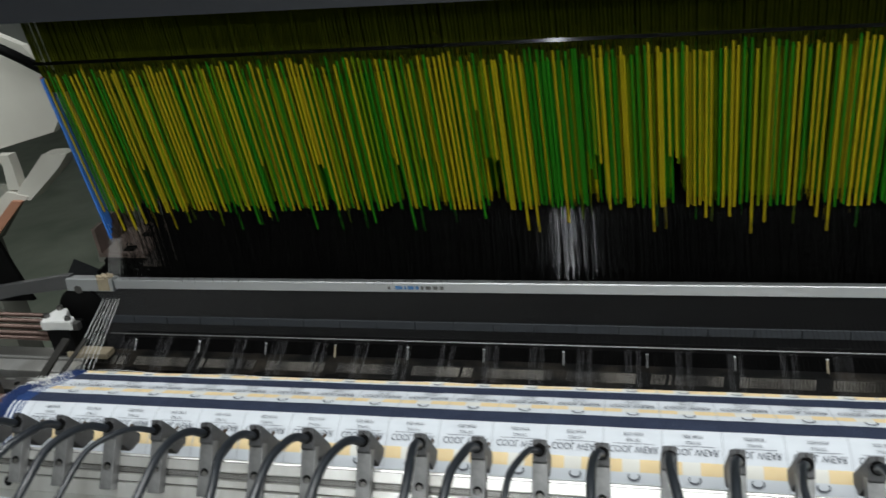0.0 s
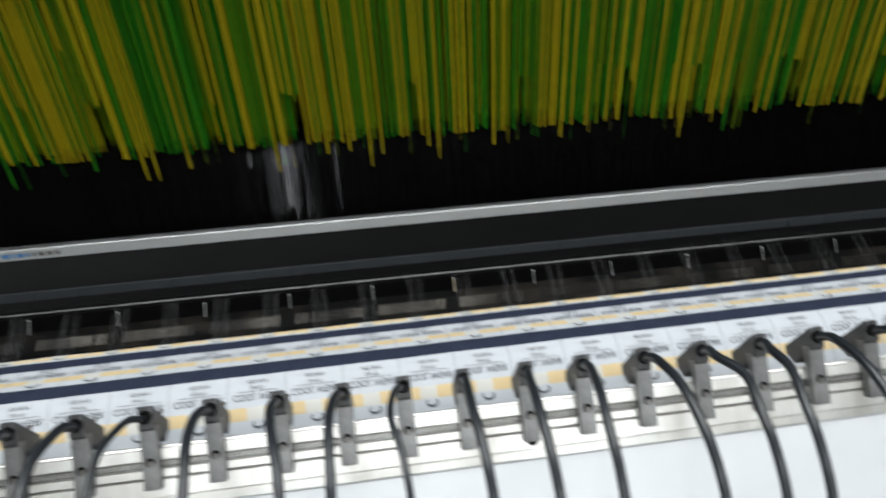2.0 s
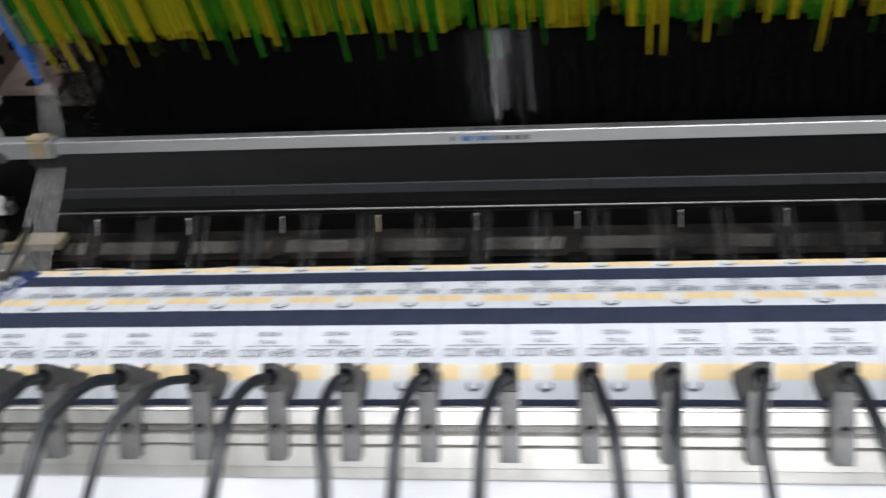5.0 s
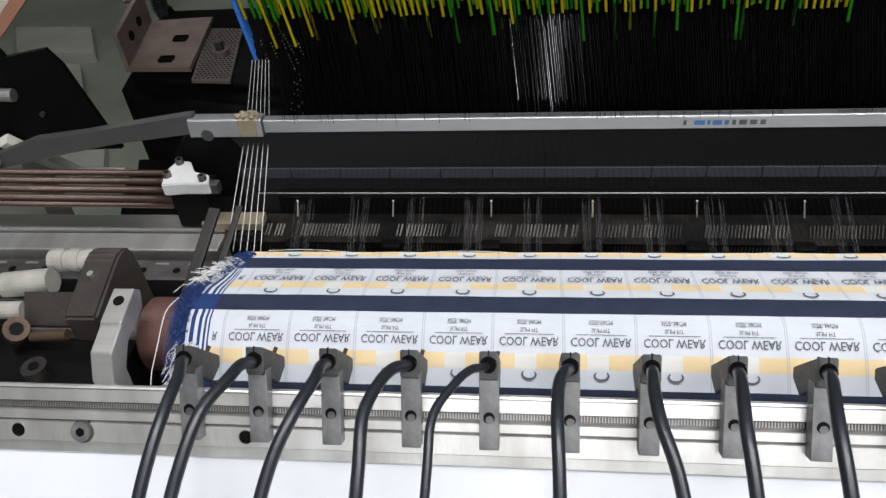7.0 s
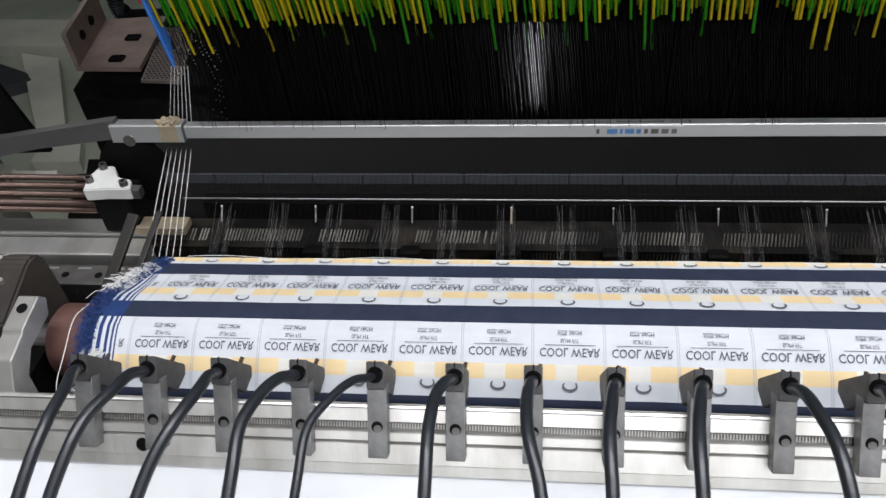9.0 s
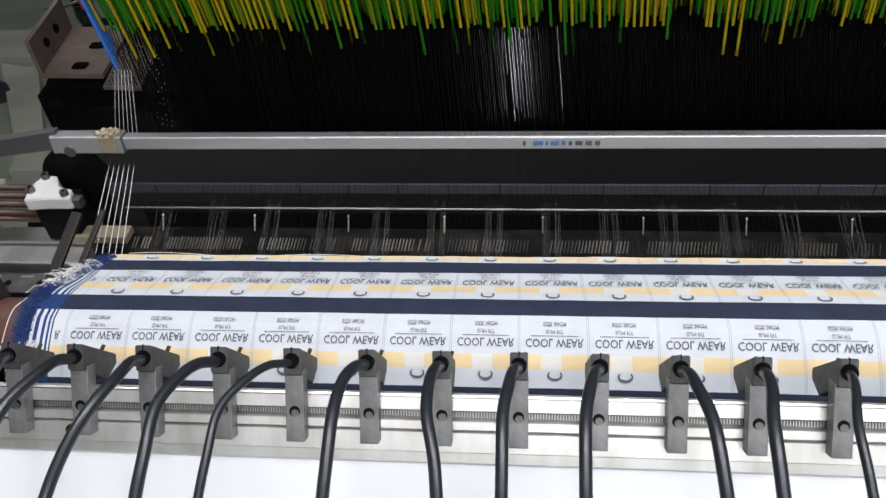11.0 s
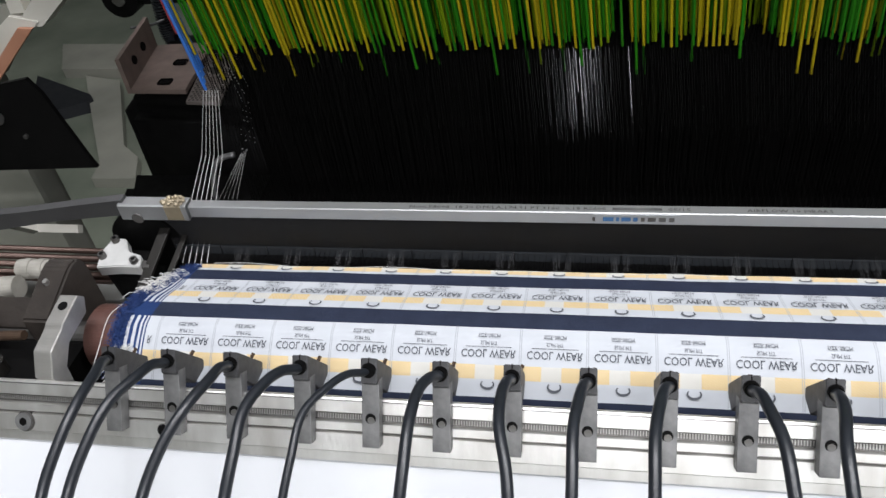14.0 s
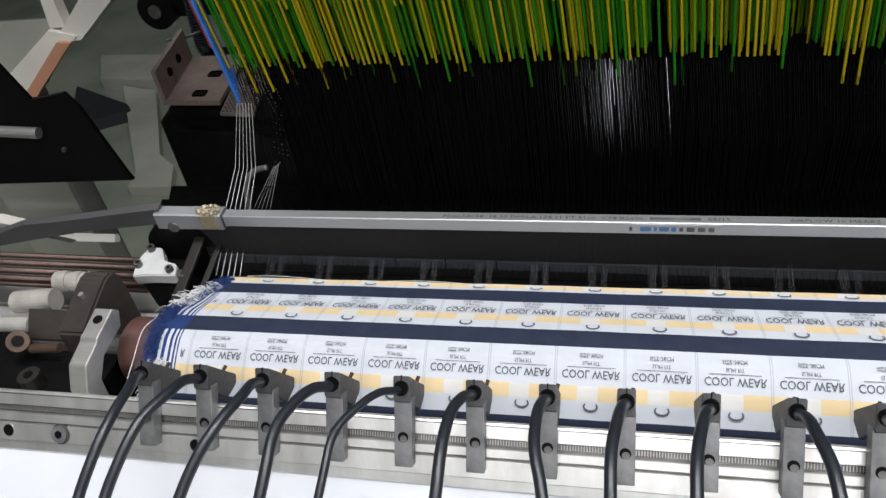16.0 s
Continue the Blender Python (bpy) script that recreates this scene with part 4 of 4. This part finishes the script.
# ---- machinery beside the loom ----
def left_side():
    plate = thing("slotted_plate", "taupe painted steel angle plate with slots", "mounting plate")
    part("plate_face", prism([(-0.322, 0.560), (-0.244, 0.556), (-0.262, 0.696), (-0.345, 0.690)], -0.094, -0.088), M_TAUPE, plate)
    part("plate_flange", prism([(-0.328, 0.560), (-0.322, 0.560), (-0.345, 0.690), (-0.351, 0.690)], -0.094, -0.046), M_TAUPE, plate)
    for x, y in ((-0.281, 0.577), (-0.283, 0.632)):
        part("plate_slot", boxed(x - 0.009, x + 0.009, y - 0.007, y + 0.007, -0.0885, -0.0872, 0.003), M_BLACK, plate)
    for y, z in ((0.600, -0.066), (0.640, -0.066)):
        bm = bmesh.new()
        rod(bm, (-0.3275 - (y - 0.56) * 0.177 + 0.004, y, z), (-0.3275 - (y - 0.56) * 0.177 + 0.0075, y, z), 0.006, 14)
        part("flange_hole", bm, M_BLACK, plate)
    grille = thing("perforated_plate", "grey perforated steel plate with a bolt", "perforated plate")
    part("grille_face", prism([(-0.239, 0.540), (-0.190, 0.535), (-0.216, 0.674), (-0.264, 0.678)], -0.100, -0.096), M_GREY, grille)
    verts, faces = [], []
    for i in range(8):
        for j in range(25):
            cx, cy = -0.2355 + i * 0.0054 + (j % 2) * 0.0027 - j * 0.0010, 0.5435 + j * 0.0053
            k0 = len(verts)
            verts += [(cx + 0.0017 * math.cos(math.tau * k / 8), cy + 0.0017 * math.sin(math.tau * k / 8), -0.0957) for k in range(8)]
            faces.append(tuple(range(k0, k0 + 8)))
    me = bpy.data.meshes.new("punched_hole")
    me.from_pydata(verts, [], faces)
    mesh_part("punched_hole", me, M_BLACK, grille, "rows of punched holes", "stuff")
    bm = bmesh.new()
    rod(bm, (-0.222, 0.603, -0.096), (-0.222, 0.603, -0.089), 0.010, 24)
    washer = part("washer", bm, M_GREY, grille)
    bm = bmesh.new()
    rod(bm, (-0.222, 0.603, -0.089), (-0.222, 0.603, -0.078), 0.0055, 18)
    part("bolt_head", bm, M_STEEL, washer)
    casting = thing("loom_side_casting", "black cast loom side frame under the plates", "machine frame")
    for name, outline, z0, z1 in (("casting_top", [(-0.345, 0.545), (-0.055, 0.500), (-0.055, 0.77), (-0.375, 0.77)], -0.34, -0.1005), ("casting_rib", [(-0.335, 0.50), (-0.300, 0.40), (-0.275, 0.31), (-0.050, 0.28), (-0.055, 0.50)], -0.50, -0.165)):
        bm = prism(outline, z0, z1)
        bmesh.ops.bevel(bm, geom=bm.edges[:], offset=0.022, segments=4, affect="EDGES")
        for v in bm.verts:
            if name == "casting_rib":
                v.co.z += 0.012 * noise.noise((v.co.x * 14, v.co.y * 14, 1.0))
        part(name, bm, M_BLACK, casting, smooth=True)
    part("casting_leg", boxed(-0.33, -0.10, 0.30, 0.60, -0.92, -0.34, 0.01), M_BLACK, casting)
    guard = thing("black_guard", "black sheet-metal guard with a slanted edge", "machine guard")
    m = Matrix(((1, 0, 0, 0), (0, 0, 1, 0.25), (0, 1, 0, 0), (0, 0, 0, 1)))
    part("guard_sheet", prism([(-0.245, 0.1300), (-0.2251, 0.0830), (-0.1910, 0.0885), (-0.1830, 0.0755), (-0.1665, 0.0100), (-0.1635, 0.0020), (-0.340, -0.0030), (-0.340, 0.130)], 0, 0.004, m), M_BLACK, guard)
    bm = bmesh.new()
    rod(bm, (-0.34, 0.244, 0.062), (-0.228, 0.244, 0.055), 0.005, 14)
    part("guard_rod", bm, M_ALU_DULL, guard, "bare steel rod")
    bm = bmesh.new()
    rod(bm, (-0.215, 0.249, 0.036), (-0.215, 0.246, 0.036), 0.002, 10)
    part("guard_rivet", bm, M_STEEL, guard)
    gear = thing("take_up_gearbox", "dark oily take-up housing with a round cam", "gearbox")
    bm = extrude_profile([(0.066, -0.090), (0.066, 0.0015), (0.0930, 0.0260), (0.0975, 0.0285), (0.1015, 0.0280), (0.1045, 0.0240), (0.1055, 0.0120), (0.1055, -0.090)], -0.1235, -0.1020)
    bmesh.ops.bevel(bm, geom=bm.edges[:], offset=0.0016, segments=2, affect="EDGES")
    for v in bm.verts:
        v.co.x += (v.co.y - 0.066) * 0.42
    part("housing", bm, M_HOUSING, gear)
    part("housing_web", extrude_profile([(0.072, -0.060), (0.072, -0.012), (0.086, 0.004), (0.092, -0.060)], -0.158, -0.118), M_HOUSING, gear)
    part("housing_front", boxed(-0.170, -0.082, 0.030, 0.068, -0.12, -0.018, 0.004), M_BLACK, gear)
    part("housing_base", boxed(-0.32, -0.082, 0.020, 0.135, -0.30, -0.052, 0.006), M_BLACK, gear)
    bm = bmesh.new()
    rod(bm, (-0.1060, 0.0860, 0.0170), (-0.1062, 0.0850, 0.0215), 0.0020, 12)
    part("housing_screw", bm, M_ALU_DULL, gear)
    bm = bmesh.new()
    rod(bm, (-0.131, 0.036, -0.018), (-0.131, 0.036, -0.008), 0.0075, 20)
    cap = part("cap_bolt", bm, M_BLADE, gear, "dark socket-head cap bolt")
    bm = bmesh.new()
    rod(bm, (-0.131, 0.036, -0.0081), (-0.131, 0.036, -0.0075), 0.0035, 6)
    part("hex_socket", bm, M_BLACK, cap)
    plug = thing("white_connector", "yellowed white plastic connector plugs", "connector")
    bm = bmesh.new()
    rod(bm, (-0.186, 0.103, -0.007), (-0.152, 0.105, -0.0045), 0.0085, 24)
    part("connector_body", bm, M_PLASTIC, plug)
    for k in range(6):
        bm = bmesh.new()
        rod(bm, (-0.158 + k * 0.0055, 0.120, 0.000), (-0.1525 + k * 0.0055, 0.120, 0.000), 0.0080 if k % 2 else 0.0072, 20)
        part("ribbed_ring", bm, M_PLASTIC, plug)
    bm = bmesh.new()
    rod(bm, (-0.200, 0.092, -0.020), (-0.172, 0.092, -0.019), 0.006, 16)
    part("connector_tail", bm, M_PLASTIC, plug)
    bolt = thing("rusty_bolt", "large rusty bolt on the gearbox", "bolt")
    bm = bmesh.new()
    rod(bm, (-0.160, 0.066, -0.012), (-0.150, 0.058, 0.000), 0.0075, 20)
    part("bolt_head", bm, M_RUST, bolt)
    bm = bmesh.new()
    rod(bm, (-0.1502, 0.0582, -0.0002), (-0.1496, 0.0577, 0.0005), 0.0040, 16)
    part("bolt_bore", bm, M_BLACK, bolt)
    bar = thing("brass_stub", "small dull brass stub rod", "rod")
    bm = bmesh.new()
    rod(bm, (-0.145, 0.060, -0.0090), (-0.1205, 0.060, -0.0065), 0.0034, 14)
    part("stub", bm, M_RUST, bar)
    blade = thing("side_lever", "dark flat steel lever beside the cloth edge", "lever")
    bm = bmesh.new()
    box(bm, -0.0040, 0.0040, -0.0015, 0.0015, 0.0, 0.062, 0.0006, Matrix.Translation((-0.067, 0.112, -0.022)) @ Matrix.Rotation(radians(-62), 4, "X") @ Matrix.Rotation(radians(9), 4, "Y"))
    part("lever_bar", bm, M_BLADE, blade)
    bm = bmesh.new()
    box(bm, -0.0022, 0.0022, -0.001, 0.001, 0.0, 0.055, 0.0005, Matrix.Translation((-0.0485, 0.124, -0.017)) @ Matrix.Rotation(radians(-70), 4, "X") @ Matrix.Rotation(radians(5), 4, "Y"))
    part("feeler_bar", bm, M_BLADE, blade)
    pipe = thing("bent_pipe", "thin bent grey pipe behind the reed end", "pipe")
    part("pipe_tube", tube(bmesh.new(), glide([(-0.058, 0.24, -0.05), (-0.0545, 0.24, -0.0154), (-0.047, 0.24, 0.0085), (-0.038, 0.24, 0.0180), (-0.0260, 0.24, 0.0214)], 5), 0.0024, 8), M_STEM, pipe, smooth=True)
    yarn = thing("loose_yarn", "loose white yarn hanging over the roller", "yarn")
    part("yarn_strand", tube(bmesh.new(), glide([(-0.0545, 0.0830, 0.0032), (-0.0580, 0.0700, 0.0033), (-0.0592, 0.0500, -0.0070), (-0.0590, 0.0360, -0.0130), (-0.0585, 0.0280, -0.0200)], 5), 0.00026, 5), M_YARN_WHITE, yarn)
    weft = thing("loose_weft", "loose wavy white weft yarn along the cloth fell", "yarn")
    part("weft_strand", tube(bmesh.new(), glide([(-0.020 + 0.022 * i, 0.1500 + 0.0012 * math.sin(i * 1.3) - 0.00012 * i, -0.0180 + 0.0006 * math.sin(i * 0.9 + 1)) for i in range(24)], 4), 0.00018, 5), M_YARN_WHITE, weft)


left_side()


def far_machine():
    ob = thing("loom_end_frame", "cream painted loom end frame with a terracotta edge", "machine frame")
    m = Matrix(((1, 0, 0, 0), (0, 0, 1, 0.48), (0, 1, 0, 0), (0, 0, 0, 1)))
    part("lower_strut", prism([(-0.378, 0.048), (-0.345, 0.040), (-0.352, 0.034), (-0.374, 0.034), (-0.445, -0.033), (-0.462, -0.045), (-0.500, -0.030)], 0, 0.03, m), M_CREAM, ob)
    # inner plate in grey, not cream: its shade is put into the colour
    part("side_plate", prism([(-0.560, 0.047), (-0.442, 0.047), (-0.389, 0.048), (-0.374, 0.036), (-0.447, -0.036), (-0.560, -0.036)], 0.032, 0.040, m), M_DULL_GREY, ob)
    part("upper_strut", prism([(-0.300, 0.100), (-0.260, 0.100), (-0.282, 0.079), (-0.343, 0.034), (-0.368, 0.034), (-0.362, 0.047)], 0.002, 0.028, m), M_CREAM, ob)
    part("rear_strut", prism([(-0.380, 0.100), (-0.358, 0.100), (-0.357, 0.083), (-0.358, 0.049), (-0.378, 0.049), (-0.373, 0.084)], 0.005, 0.020, m), M_CREAM, ob)
    part("side_panel", prism([(-0.573, 0.262), (-0.330, 0.262), (-0.291, 0.243), (-0.274, 0.220), (-0.266, 0.149), (-0.285, 0.126), (-0.39, 0.104), (-0.573, 0.104)], 0.02, 0.032, m), M_CREAM, ob)
    part("frame_leg", boxed(-0.581, -0.461, 0.482, 0.53, -0.92, -0.032, 0.008), M_DULL_GREY, ob)
    part("terracotta_edge", prism([(-0.369, 0.036), (-0.351, 0.035), (-0.431, -0.031), (-0.450, -0.031)], -0.006, -0.001, m), M_ORANGE, ob, "terracotta painted edge")
    hose = thing("black_hose", "thick black hose beside the harness cover", "hose")
    part("hose_tube", tube(bmesh.new(), glide([(-0.32, 0.45, 0.268), (-0.284, 0.45, 0.250), (-0.262, 0.46, 0.232), (-0.240, 0.48, 0.205)], 5), 0.0065, 12), M_BLACK, hose, smooth=True)
    motor = thing("drive_motor", "black round drive motor on a dark loom arm", "motor")
    bm = bmesh.new()
    rod(bm, (-0.552, 0.95, -0.119), (-0.552, 1.070, -0.119), 0.034, 32)
    part("motor_body", bm, M_BLACK, motor)
    bm = bmesh.new()
    rod(bm, (-0.552, 0.946, -0.119), (-0.552, 0.95, -0.119), 0.012, 24)
    part("motor_cap", bm, M_STEEL, motor)
    part("motor_arm", boxed(-0.532, -0.10, 0.970, 1.030, -0.139, -0.069, 0.004), M_BLACK, motor)
    part("motor_post", boxed(-0.20, -0.10, 0.970, 1.030, -0.92, -0.139, 0.004), M_BLACK, motor)
    coil = thing("corrugated_hose", "black corrugated hose behind the slotted plate", "hose")
    path = glide([(-0.345, 0.75, 0.011), (-0.354, 0.75, -0.037), (-0.355, 0.745, -0.074), (-0.352, 0.74, -0.101), (-0.340, 0.740, -0.1005)], 8)
    part("hose_core", tube(bmesh.new(), path, 0.0085, 12), M_BLACK, coil)
    for p, q in list(zip(path, path[1:])):
        p, q = Vector(p), Vector(q)
        bm = bmesh.new()
        rod(bm, p.lerp(q, 0.15), p.lerp(q, 0.65), 0.0112, 16)
        part("hose_rib", bm, M_CABLE, coil)
    link = thing("link_rod", "thin bent bare steel link rod by the plate", "rod")
    part("rod_wire", tube(bmesh.new(), glide([(-0.375, 0.688, -0.060), (-0.369, 0.7, -0.064), (-0.361, 0.72, -0.07), (-0.348, 0.735, -0.069)], 6), 0.0020, 8), M_STEM, link, smooth=True)
    # pale slabs added for the sheen and pale wear on the floor
    duct = thing("floor_duct", "pale slabs for sheen and pale wear on the floor beside the loom", "duct")
    part("duct_body", prism([(-1.90, 2.46), (-1.57, 2.44), (-1.45, 2.21), (-1.77, 2.23)], -0.92, -0.88), M_DULL_GREY, duct)
    part("duct_arm", prism([(-1.64, 2.18), (-1.47, 2.13), (-1.225, 1.68), (-1.14, 1.61), (-1.09, 1.49), (-1.24, 1.49), (-1.26, 1.58), (-1.44, 1.86)], -0.92, -0.885), M_DULL_GREY, duct)
    mat = thing("dark_floor_mat", "dark worn rubber mat on the floor", "mat")
    part("mat_sheet", prism([(-1.84, 2.17), (-1.524, 2.01), (-1.494, 1.975), (-1.508, 1.955), (-1.60, 1.90), (-1.74, 1.98)], -0.92, -0.875), M_COVER, mat)


far_machine()


# ---- motion ----
def motions():
    def swing(a):
        return pose(0, PIVOT[0], PIVOT[1], a, 0.39)
    walk(SLEY, [(0, swing(0)), (10.2, swing(0)), (10.7, swing(0)), (11.9, swing(8.2)), (12.3, swing(8.2)), (13, swing(8.05)), (14, swing(7.75)), (15.05, swing(7.75)), (15.4, swing(7.35)), (16, swing(7.3))])


motions()
